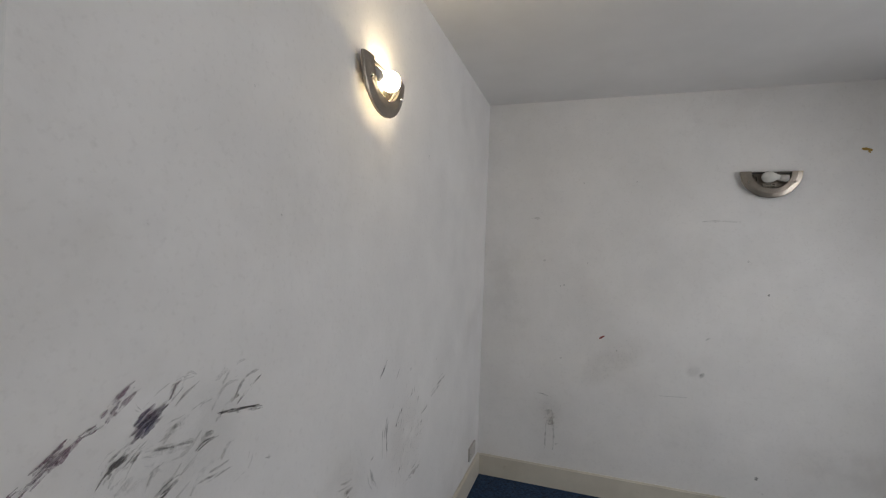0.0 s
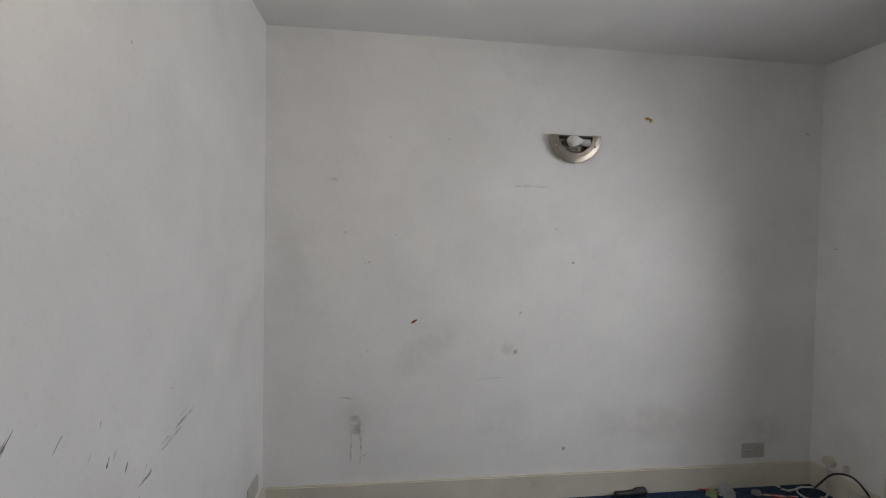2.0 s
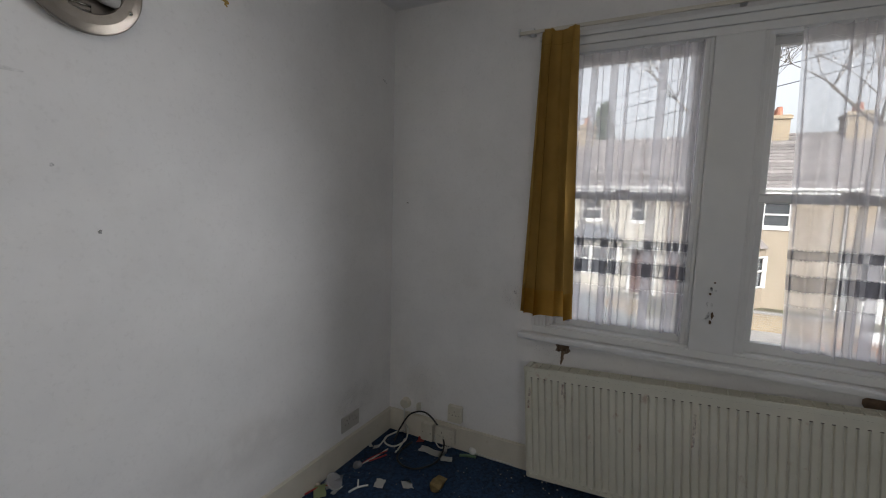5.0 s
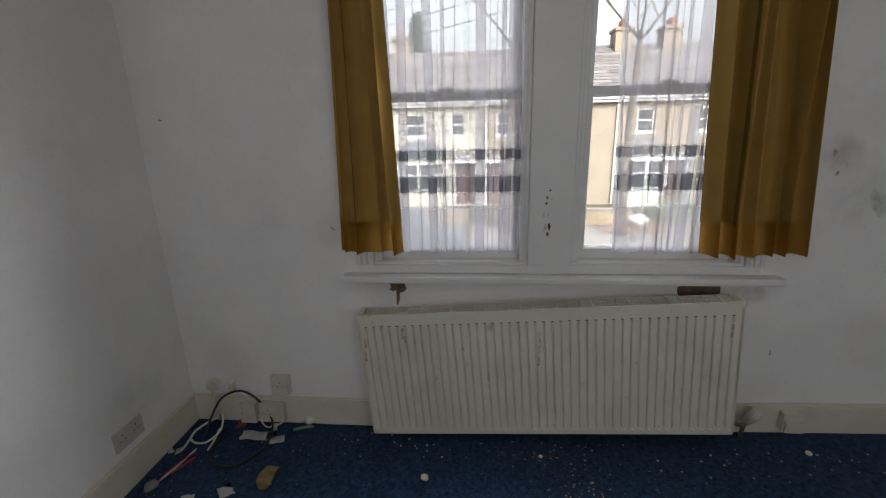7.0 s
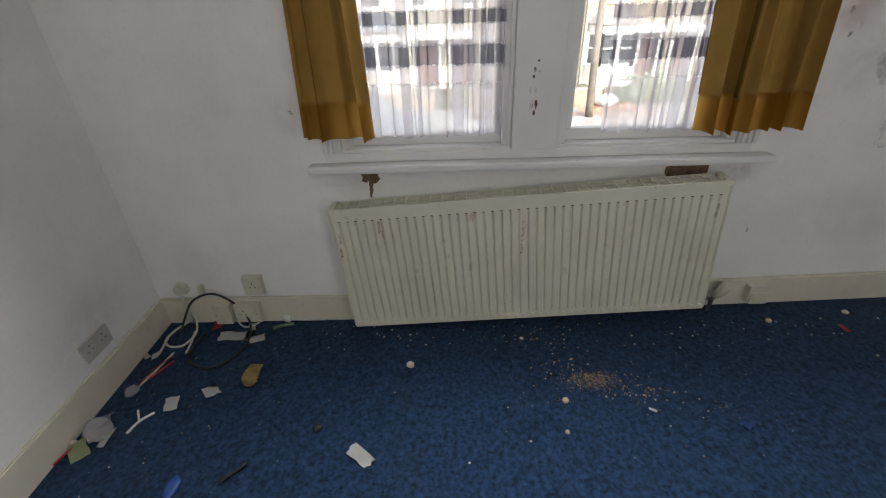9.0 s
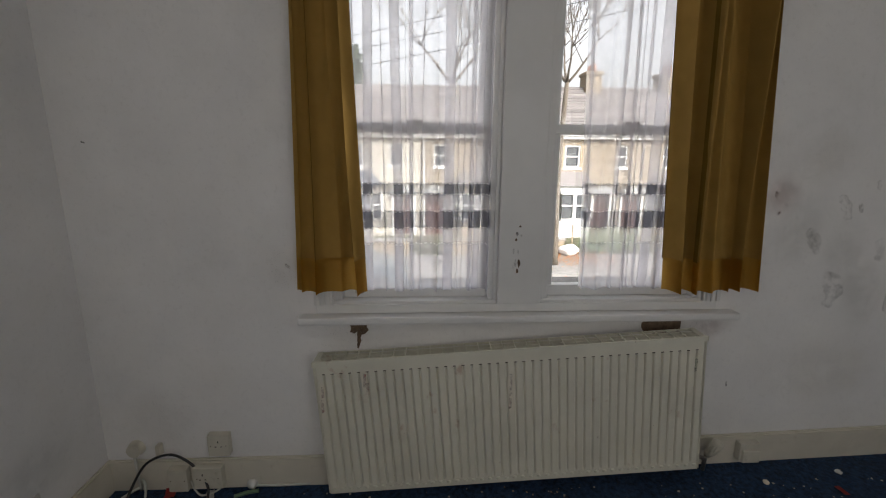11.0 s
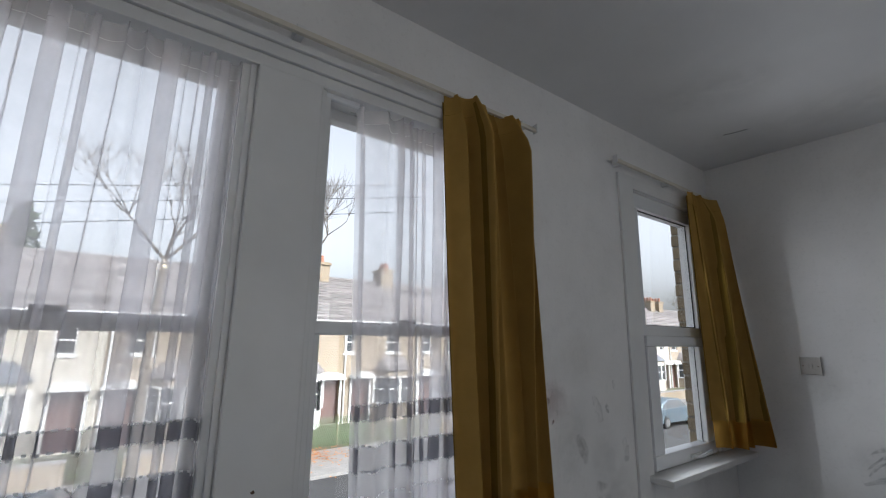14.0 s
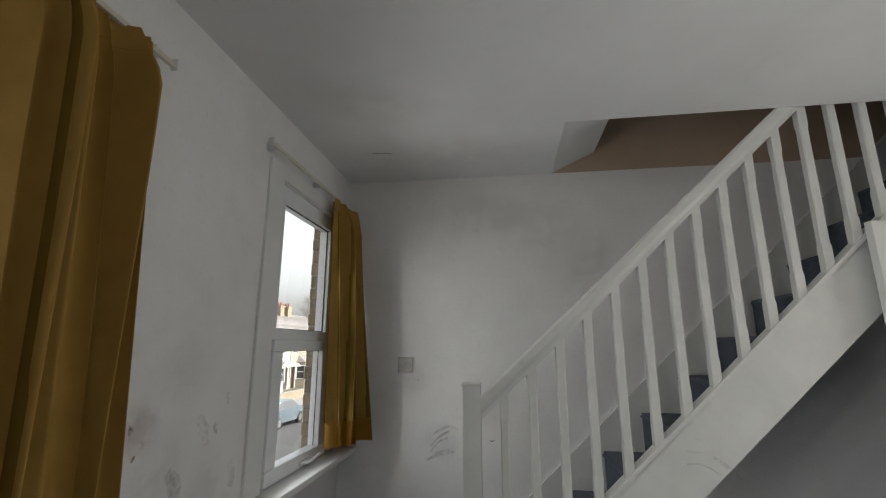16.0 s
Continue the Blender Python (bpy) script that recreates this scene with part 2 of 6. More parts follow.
# ---- building helpers ----
def world_of(ob):
    return ob.matrix_basis if not ob.parent else world_of(ob.parent) @ ob.matrix_parent_inverse @ ob.matrix_basis


def part(name, bm, mat, parent=None, label="", smooth=False):
    """Links a bmesh, in world coordinates, as one mesh object under a thing or a part."""
    me = bpy.data.meshes.new(name)
    bmesh.ops.recalc_face_normals(bm, faces=bm.faces)
    bm.to_mesh(me)
    bm.free()
    me.materials.append(mat)
    if smooth:
        me.polygons.foreach_set("use_smooth", [True] * len(me.polygons))
    ob = new(name, me)
    if parent:
        ob.parent = parent
        ob.matrix_parent_inverse = world_of(parent).inverted()
    if label:
        ob["label"] = label
    return ob


def thing(name, at, label, category, group="", kind=""):
    ob = new(name)
    ob.empty_display_size = 0.1
    ob.matrix_basis = Matrix.Translation(at)
    return tagged(ob, label, category, group, kind)


def box(bm, x0, x1, y0, y1, z0, z1, bevel=0.0, m=None):
    r = bmesh.ops.create_cube(bm, size=1.0)["verts"]
    for v in r:
        v.co = Vector(((x0 + x1) / 2 + v.co.x * (x1 - x0), (y0 + y1) / 2 + v.co.y * (y1 - y0), (z0 + z1) / 2 + v.co.z * (z1 - z0)))
    if m:
        for v in r:
            v.co = m @ v.co
    if bevel:
        edges = list({e for v in r for e in v.link_edges})
        bmesh.ops.bevel(bm, geom=edges, offset=bevel, segments=2, profile=0.6, affect="EDGES")
    return bm


def boxed(*args, bevel=0.0, m=None):
    return box(bmesh.new(), *args, bevel=bevel, m=m)


def tube(bm, pts, radius, seg=8, radii=None):
    """A round tube along points."""
    pts = [Vector(p) for p in pts]
    rings = []
    up = Vector((0.13, 0.21, 0.97))
    for i, p in enumerate(pts):
        d = (pts[min(i + 1, len(pts) - 1)] - pts[max(i - 1, 0)]).normalized()
        a = d.cross(up if abs(d.dot(up)) < 0.95 else Vector((1, 0, 0))).normalized()
        b = d.cross(a)
        r = radii[i] if radii else radius
        rings.append([bm.verts.new(p + r * (math.cos(t) * a + math.sin(t) * b)) for t in (2 * math.pi * k / seg for k in range(seg))])
    for r0, r1 in zip(rings, rings[1:]):
        for k in range(seg):
            bm.faces.new((r0[k], r0[(k + 1) % seg], r1[(k + 1) % seg], r1[k]))
    bm.faces.new(rings[0][::-1])
    bm.faces.new(rings[-1])
    return bm


def arc(pts, steps=8):
    """A smooth line through points (Catmull-Rom)."""
    pts = [Vector(p) for p in pts]
    out = []
    for i in range(len(pts) - 1):
        a, b, c, d = pts[max(i - 1, 0)], pts[i], pts[i + 1], pts[min(i + 2, len(pts) - 1)]
        for k in range(steps):
            t = k / steps
            out.append(0.5 * (2 * b + (c - a) * t + (2 * a - 5 * b + 4 * c - d) * t * t + (3 * b - a - 3 * c + d) * t ** 3))
    return out + [pts[-1]]


def prism(bm, outline, depth, m=None):
    """An outline in x, z, drawn out along y by depth, then moved by m."""
    m = m or Matrix()
    a = [bm.verts.new(m @ Vector((x, 0, z))) for x, z in outline]
    b = [bm.verts.new(m @ Vector((x, depth, z))) for x, z in outline]
    bm.faces.new(a)
    bm.faces.new(b[::-1])
    for i in range(len(a)):
        j = (i + 1) % len(a)
        bm.faces.new((a[i], b[i], b[j], a[j]))
    return bm


def slab(axis, lo, hi, us, vs, holes):
    """A wall or slab between lo and hi along axis, over the ranges us and vs of the other two axes, with box holes (u0, u1, v0, v1) through it."""
    bm = bmesh.new()
    cu = sorted({*us, *(h[0] for h in holes), *(h[1] for h in holes)})
    cv = sorted({*vs, *(h[2] for h in holes), *(h[3] for h in holes)})
    cu = [c for c in cu if us[0] <= c <= us[1]]
    cv = [c for c in cv if vs[0] <= c <= vs[1]]

    def solid(i, j):
        if not (0 <= i < len(cu) - 1 and 0 <= j < len(cv) - 1):
            return False
        u, v = (cu[i] + cu[i + 1]) / 2, (cv[j] + cv[j + 1]) / 2
        return not any(h[0] < u < h[1] and h[2] < v < h[3] for h in holes)

    seen = {}

    def vert(i, j, w):
        if (i, j, w) not in seen:
            c = [cu[i], cv[j]]
            c.insert("xyz".index(axis), w)
            seen[i, j, w] = bm.verts.new(c)
        return seen[i, j, w]

    for i in range(len(cu) - 1):
        for j in range(len(cv) - 1):
            if not solid(i, j):
                continue
            for w in (lo, hi):
                bm.faces.new([vert(i, j, w), vert(i + 1, j, w), vert(i + 1, j + 1, w), vert(i, j + 1, w)])
            for di, dj, e in ((-1, 0, ((i, j), (i, j + 1))), (1, 0, ((i + 1, j), (i + 1, j + 1))), (0, -1, ((i, j), (i + 1, j))), (0, 1, ((i, j + 1), (i + 1, j + 1)))):
                if not solid(i + di, j + dj):
                    (a, b), (c, d) = e
                    bm.faces.new([vert(a, b, lo), vert(c, d, lo), vert(c, d, hi), vert(a, b, hi)])
    return bm


def setting(name, bm, mat, label):
    return tagged(part(name, bm, mat), label, name.split("_")[0], kind="structure")


# ---- the room ----
XW, XE, YS, YN, ZC, TOP = -0.27, 2.95, 0.166, 4.436, 2.552, 2.76
WIN1 = (1.93, 3.51, 0.80, 2.235)
WIN2 = (0.345, 1.045, 0.90, 2.235)
FLAT, FALL = 3.4, 0.030  # the old floor climbs gently south of y = FLAT


def floor_z(y):
    return 0.022 + FALL * max(0.0, FLAT - y)


bm = bmesh.new()
ends = [[bm.verts.new((x, y, z)) for y, z in ((YS, -0.25), (YN, -0.25), (YN, floor_z(YN)), (FLAT, floor_z(FLAT)), (YS, floor_z(YS)))] for x in (XW - 0.12, XE)]
for k in range(5):
    bm.faces.new((ends[0][k], ends[0][(k + 1) % 5], ends[1][(k + 1) % 5], ends[1][k]))
bm.faces.new(ends[0])
bm.faces.new(ends[1][::-1])
floor = setting("floor", bm, M_CARPET, "dirty navy blue fitted carpet littered with crumbs")
floor_hall = setting("floor_hall", boxed(-1.8, XW - 0.121, YS, 1.9, -0.25, 0.075), M_CARPET, "navy blue carpet beyond the doorway")
wall_north = setting("wall_north", slab("y", YN, YN + 0.3, (XW - 0.2, XE + 0.3), (-0.25, TOP), ()), M_WALL, "scuffed off-white painted wall with small holes")
wall_east = setting("wall_east", slab("x", XE, XE + 0.155, (-0.1, YN), (-0.25, 5.2), (WIN1, WIN2)), M_WALL, "off-white painted outer wall with two windows")
wall_south = setting("wall_south", slab("y", YS - 0.25, YS, (-1.8, XE), (-0.25, ZC), ()), M_WALL, "off-white painted wall beside the staircase, scuffed low down")
wall_west = setting("wall_west", slab("x", XW - 0.12, XW, (0.85, YN), (0.0, ZC), ((0.93, 1.72, -1, 2.02),)), M_WALL, "off-white painted wall smeared with purple and grey marks")
wall_west_low = setting("wall_west_under_stairs", slab("x", XW - 0.12, XW, (YS, 0.76), (0.0, 1.95), ()), M_WALL, "dim painted wall closing the space under the stairs")
ceiling = setting("ceiling", slab("z", ZC, TOP, (XW - 0.12, XE), (YS, YN), ((XW - 0.2, 1.638, YS - 1, 0.822),)), M_CEIL, "off-white painted plaster ceiling with a stairwell opening")
for name, args, mat in (
    ("wall_hall_north", (-1.8, XW - 0.12, 1.9, 2.0, 0, ZC), M_WALL), ("wall_hall_west", (-1.9, -1.8, YS, 2.0, -0.25, 5.2), M_WALL),
    ("ceiling_hall", (-1.8, XW - 0.125, 0.85, 1.9, ZC, TOP), M_CEIL), ("wall_stairwell_south", (-1.8, XE, YS - 0.25, YS, ZC + 0.001, 5.2), M_TAN),
    ("wall_stairwell_north", (-1.8, 1.5, 0.83, 0.93, TOP, 5.2), M_TAN), ("ceiling_landing", (-1.9, XE, YS - 0.25, 0.95, 5.2, 5.3), M_CEIL),
    ("floor_landing", (-1.8, XW - 0.125, YS, 0.84, 2.5, 2.70), M_STEP)):
    setting(name, boxed(*args), mat, "plain painted surface closing the hall and stairwell" if mat is not M_STEP else "dark carpeted upstairs landing floor")
bulk = bmesh.new()
prism(bulk, ((1.638, ZC + 0.001), (1.638, ZC + 0.05), (1.50, 2.77), (1.50, 5.2), (1.374, 5.2), (1.374, 2.676)), 0.655, Matrix.Translation((0, YS, 0)))
setting("wall_stairwell_east", bulk, M_WALL, "sloping plaster bulkhead at the stairwell's end")
setting("roof", boxed(-2.2, XE + 0.5, -0.3, YN + 0.5, 5.3, 5.5), M_DARK, "plain roof closing the house")
setting("wall_upper_north", boxed(-1.8, XE, YN, YN + 0.3, TOP, 5.3), M_DARK, "plain wall of the storey above")


def skirting(name, x0, x1, y0, y1, along):
    bm = boxed(x0, x1, y0, y1, 0.0, 0.16)
    if along == "y" and y0 < FLAT < y1:
        bmesh.ops.bisect_plane(bm, geom=bm.verts[:] + bm.edges[:] + bm.faces[:], plane_co=(0, FLAT, 0), plane_no=(0, 1, 0))
    top = [e for e in bm.edges if all(v.co.z > 0.15 for v in e.verts) and not all(abs(v.co.y - FLAT) < 0.01 for v in e.verts)]
    bmesh.ops.bevel(bm, geom=top, offset=0.006, segments=2, affect="EDGES")
    for v in bm.verts:
        v.co.z += floor_z(v.co.y) - 0.022
    return tagged(part(name, bm, M_TRIM), "chipped cream gloss skirting board along the wall", "skirting", kind="structure")


skirting("baseboard_north", XW + 0.02, XE, YN - 0.02, YN, "x")
skirting("baseboard_east", XE - 0.02, XE, YS + 0.02, YN - 0.02, "y")
skirting("baseboard_west", XW, XW + 0.02, 1.80, YN, "y")
skirting("baseboard_south", 2.36, XE - 0.02, YS, YS + 0.02, "x")


# ---- windows ----
def frame_ring(bm, x0, x1, y0, y1, z0, z1, side, top, bottom, bevel=0.004):
    """A rectangular frame in the window's plane."""
    box(bm, x0, x1, y0, y1, z0, z0 + bottom, bevel)
    box(bm, x0, x1, y0, y1, z1 - top, z1, bevel)
    box(bm, x0 + 0.001, x1 - 0.001, y0, y0 + side, z0 + bottom, z1 - top, bevel)
    box(bm, x0 + 0.001, x1 - 0.001, y1 - side, y1, z0 + bottom, z1 - top, bevel)
    return bm


def pane(x, y0, y1, z0, z1, parent):
    ob = part("pane", boxed(x - 0.002, x + 0.002, y0, y1, z0, z1), M_GLASS, parent, "clear glass pane")
    ob.visible_shadow = False
    return ob


def sash_window(y0, y1, name, label):
    w = thing(name, (3.05, (y0 + y1) / 2, 0.80), label, "window", "sash windows", "structure")
    z0, z1, zm = 0.80, 2.235, 1.515
    bm = frame_ring(bmesh.new(), XE + 0.012, XE + 0.145, y0, y1, z0, z1, 0.022, 0.03, 0.045)
    part("box_frame", bm, M_WHITE, w)
    low = part("lower_sash", frame_ring(bmesh.new(), XE + 0.050, XE + 0.090, y0 + 0.022, y1 - 0.022, z0 + 0.045, zm + 0.02, 0.028, 0.036, 0.046), M_WHITE, w)
    high = part("upper_sash", frame_ring(bmesh.new(), XE + 0.094, XE + 0.134, y0 + 0.022, y1 - 0.022, zm - 0.018, z1 - 0.03, 0.034, 0.05, 0.036), M_WHITE, w)
    pane(XE + 0.07, y0 + 0.045, y1 - 0.045, z0 + 0.085, zm - 0.012, low)
    pane(XE + 0.114, y0 + 0.05, y1 - 0.05, zm + 0.012, z1 - 0.075, high)
    part("bead", frame_ring(bmesh.new(), XE + 0.004, XE + 0.03, y0 - 0.012, y1 + 0.012, z0 + 0.03, z1 + 0.012, 0.016, 0.016, 0.014, 0.003), M_WHITE, w)
    part("sash_catch", boxed(XE + 0.045, XE + 0.065, (y0 + y1) / 2 - 0.03, (y0 + y1) / 2 + 0.03, zm + 0.02, zm + 0.032, bevel=0.003), M_STEEL, w, "small metal sash catch")
    return w


win_a = sash_window(2.832, 3.46, "window_1", "white painted sliding sash window behind a net curtain")
win_b = sash_window(1.975, 2.632, "window_2", "white painted sash window half behind a net curtain")
part("trickle_vent", boxed(XE + 0.012, XE + 0.03, 2.52, 2.628, 2.175, 2.20, bevel=0.005), M_UPVC, win_b, "white plastic vent cover")

casing = thing("trim_window_casing", (XE, 2.72, 0.8), "white gloss window surround with a wide flat mullion and moulded head", "trim", kind="structure")
part("mullion", boxed(XE - 0.012, XE + 0.145, 2.644, 2.82, 0.83, 2.19, bevel=0.006), M_WHITE, casing, "wide white mullion with chipped scuffed paint")
part("apron", boxed(XE - 0.006, XE + 0.05, 1.90, 3.54, 0.796, 0.832, bevel=0.004), M_WHITE, casing)
part("jamb", boxed(XE - 0.012, XE + 0.145, 3.472, 3.545, 0.832, 2.25, bevel=0.005), M_WHITE, casing)
part("jamb", boxed(XE - 0.012, XE + 0.145, 1.89, 1.963, 0.832, 2.25, bevel=0.005), M_WHITE, casing)
for y0 in (3.478, 1.896):
    for k in range(3):
        part("reed", boxed(XE - 0.019, XE - 0.011, y0 + 0.003 + 0.021 * k, y0 + 0.018 + 0.021 * k, 0.834, 2.185, bevel=0.004), M_WHITE, casing, "moulded reed of the window surround")
for k, (z0, z1, d) in enumerate(((2.19, 2.225, 0.006), (2.225, 2.262, 0.016), (2.262, 2.285, 0.026))):
    part("head_moulding", boxed(XE - d, XE + (0.145 if k == 0 else 0.02), 1.86 if k else 1.963, 3.57 if k else 3.472, z0 + 0.0005, z1, bevel=0.004), M_WHITE, casing)
sill = boxed(XE - 0.055, XE + 0.05, 1.825, 3.605, 0.763, 0.795, bevel=0.010)
tagged(part("window_sill", sill, M_WHITE), "white gloss wooden window sill with a rounded nose", "sill", kind="structure")

w2 = thing("window_3", (3.04, 0.66, 0.9), "white plastic casement window with an opening lower light", "window", kind="structure")
X2 = XE + 0.012
part("window_frame", frame_ring(bmesh.new(), X2, X2 + 0.07, WIN2[0], WIN2[1], 0.90, 2.235, 0.075, 0.078, 0.055), M_UPVC, w2)
part("transom", boxed(X2 + 0.001, X2 + 0.069, WIN2[0] + 0.07, WIN2[1] - 0.07, 1.505, 1.568, bevel=0.004), M_UPVC, w2)
cas = part("casement", frame_ring(bmesh.new(), X2 - 0.022, X2 + 0.04, WIN2[0] + 0.06, WIN2[1] - 0.03, 0.925, 1.520, 0.085, 0.052, 0.062, 0.006), M_UPVC, w2, "opening white plastic casement")
pane(X2 + 0.012, WIN2[0] + 0.14, WIN2[1] - 0.11, 0.98, 1.475, cas)
part("gasket", frame_ring(bmesh.new(), X2 + 0.004, X2 + 0.01, WIN2[0] + 0.138, WIN2[1] - 0.108, 0.978, 1.477, 0.008, 0.008, 0.008, 0.0), M_DARK, cas, "black rubber seal")
pane(X2 + 0.03, WIN2[0] + 0.07, WIN2[1] - 0.07, 1.56, 2.165, w2)
part("gasket", frame_ring(bmesh.new(), X2 + 0.020, X2 + 0.026, WIN2[0] + 0.072, WIN2[1] - 0.072, 1.565, 2.16, 0.008, 0.008, 0.008, 0.0), M_DARK, w2, "black rubber seal")
hb = boxed(X2 - 0.034, X2 - 0.022, 0.60, 0.70, 0.938, 0.958, bevel=0.004)
tube(hb, arc([(X2 - 0.03, 0.69, 0.948), (X2 - 0.055, 0.67, 0.95), (X2 - 0.06, 0.62, 0.955), (X2 - 0.058, 0.55, 0.962)], 4), 0.008, 8)
part("handle", hb, M_UPVC, cas, "white lever handle", True)
trim2 = thing("trim_window_surround", (XE, 0.7, 0.9), "flat white painted boards round the small window", "trim", kind="structure")
part("architrave", boxed(XE - 0.014, XE, 1.045, 1.165, 0.78, 2.30, bevel=0.004), M_WHITE, trim2)
part("architrave", boxed(XE - 0.014, XE, YS + 0.001, 0.345, 0.925, 2.30, bevel=0.004), M_WHITE, trim2)
part("architrave", boxed(XE - 0.013, XE, 0.345, 1.045, 2.237, 2.30, bevel=0.004), M_WHITE, trim2)
tagged(part("window_sill", boxed(XE - 0.115, X2 + 0.02, YS + 0.002, 1.085, 0.893, 0.922, bevel=0.007), M_WHITE), "deep white window sill under the small window", "sill", kind="structure")


# ---- curtains ----
def pleats(rng, count, width, flat=1.0):
    """Uneven pleat widths that sum to width; past a narrow edge fold the sheet hangs flat times wider."""
    w = [rng.uniform(0.3, 2.2) for _ in range(count)]
    if flat > 1:
        w[0], w[1] = 0.55, flat
    return [width * v / sum(w) for v in w]


def drape(seed, top, bottom, z0, z1, count, deep, lap, rows, seg=10, crease=1.0, pinch=1.0, flat=1.0):
    """A pleated sheet: top and bottom are ((x, y), (x, y)) of its two ends at z1 and z0. Returns a function that makes the part between two heights."""
    rng = random.Random(seed)
    ws = pleats(rng, count, 1.0, flat)
    phase = [rng.uniform(-0.5, 0.5) for _ in range(count)]
    depth = [rng.choice((0.35, 0.7, 1.0, 1.35)) * rng.uniform(0.85, 1.15) for _ in range(count)]
    sway = [rng.uniform(-1, 1) for _ in range(count)]

    def point(i, k, z):
        f = (z - z0) / (z1 - z0)
        s = sum(ws[:i]) + ws[i] * k / seg
        a = Vector((*bottom[0], 0)).lerp(Vector((*top[0], 0)), f)
        b = Vector((*bottom[1], 0)).lerp(Vector((*top[1], 0)), f)
        line = b - a
        side = Vector((-line.y, line.x, 0)).normalized()
        angle = 2 * math.pi * k / seg
        grow = 1 - (1 - pinch) * max(0.0, (f - 0.9) / 0.1)
        swell = 1 + 0.45 * sway[i] * math.sin(2.3 * f + 4 * phase[i])
        wave = 0.3 * deep * (crease > 1) * math.sin(s * 9.0 + seed + 1.3 * f)
        off = wave + deep * depth[i] * grow * swell * max(0.0, (1 - math.cos(angle)) * 0.5) ** crease
        slide = (0.12 if flat > 1 and i == 1 else 1.0) * lap * ws[i] * line.length * math.sin(angle) * (1 + 1.2 * phase[i])
        drift = min(0.016, 0.3 * ws[i] * line.length) * sway[i] * math.sin(3.1 * f + 5 * phase[i]) * math.sin(math.pi * k / seg)
        p = a + line * s + line.normalized() * (slide + drift) - side * off
        return Vector((p.x, p.y, z))

    def sheet(za, zb, n=rows, lift=0.0, only=None):
        bm = bmesh.new()
        grid = []
        for r in range(n + 1):
            z = za + (zb - za) * r / n
            grid.append([bm.verts.new(point(i, k, z) + Vector((lift, 0, 0))) for i in range(count) for k in range(seg)] + [bm.verts.new(point(count - 1, seg, z) + Vector((lift, 0, 0)))])
        for r0, r1 in zip(grid, grid[1:]):
            for k in range(len(r0) - 1):
                if only is None or only(k):
                    bm.faces.new((r0[k], r0[k + 1], r1[k + 1], r1[k]))
        loose = [v for v in bm.verts if not v.link_faces]
        bmesh.ops.delete(bm, geom=loose, context="VERTS")
        return bm

    return sheet


def curtain(seed, top, bottom, z0, z1, count, label, deep=0.05):
    c = thing("curtain", (top[0][0], (top[0][1] + top[1][1]) / 2, z0), label, "curtain", "mustard curtains")
    sheet = drape(seed, top, bottom, z0, z1, count, deep, 0.17, 26, 16, crease=1.05, pinch=0.32)
    part("fabric", sheet(z0 + 0.13, z1 - 0.07), M_CURTAIN, c, "", True)
    # the hem's lighter colour stands for light coming through from the window
    part("hem", sheet(z0, z0 + 0.13, 3), M_HEM_BACKLIT, c, "unlined hem, coloured lighter for the window light behind it", True)
    part("heading", sheet(z1 - 0.07, z1, 3, -0.003), M_CURTAIN, c, "gathered heading tape", True)
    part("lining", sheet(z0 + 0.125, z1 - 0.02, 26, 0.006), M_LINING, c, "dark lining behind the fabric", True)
    return c


curtain(11, ((2.900, 3.550), (2.900, 3.372)), ((2.905, 3.60), (2.905, 3.328)), 0.905, 2.298, 4, "mustard yellow lined curtain hanging beside the sash window", 0.052)
curtain(29, ((2.900, 2.240), (2.900, 1.905)), ((2.905, 2.160), (2.905, 1.770)), 0.896, 2.298, 6, "mustard yellow lined curtain gathered at the window's end", 0.064)
curtain(37, ((2.895, 0.58), (2.875, 0.215)), ((2.885, 0.53), (2.765, 0.20)), 0.975, 2.31, 4, "short mustard yellow curtain pushed into the room's corner", 0.045)


def track(y0, y1, z, name, label):
    t = thing(name, (XE, (y0 + y1) / 2, z), label, "curtain track", "curtain tracks")
    part("rail", boxed(XE - 0.058, XE - 0.044, y0, y1, z - 0.010, z + 0.006, bevel=0.003), M_TRIM, t, "slim yellowed rail")
    for y in (y0 + 0.06, (y0 + y1) / 2, y1 - 0.06):
        part("bracket", boxed(XE - 0.05, XE, y - 0.012, y + 0.012, z - 0.008, z + 0.02, bevel=0.002), M_WHITE, t)
    part("end_stop", boxed(XE - 0.062, XE - 0.040, y1 - 0.004, y1 + 0.003, z - 0.014, z + 0.022, bevel=0.002), M_WHITE, t)
    part("end_stop", boxed(XE - 0.062, XE - 0.040, y0 - 0.003, y0 + 0.004, z - 0.014, z + 0.022, bevel=0.002), M_WHITE, t)
    return t


track(1.80, 3.665, 2.302, "curtain_track", "slim white curtain track over the sash windows")
track(0.20, 1.245, 2.328, "curtain_track", "slim white curtain track over the small window")


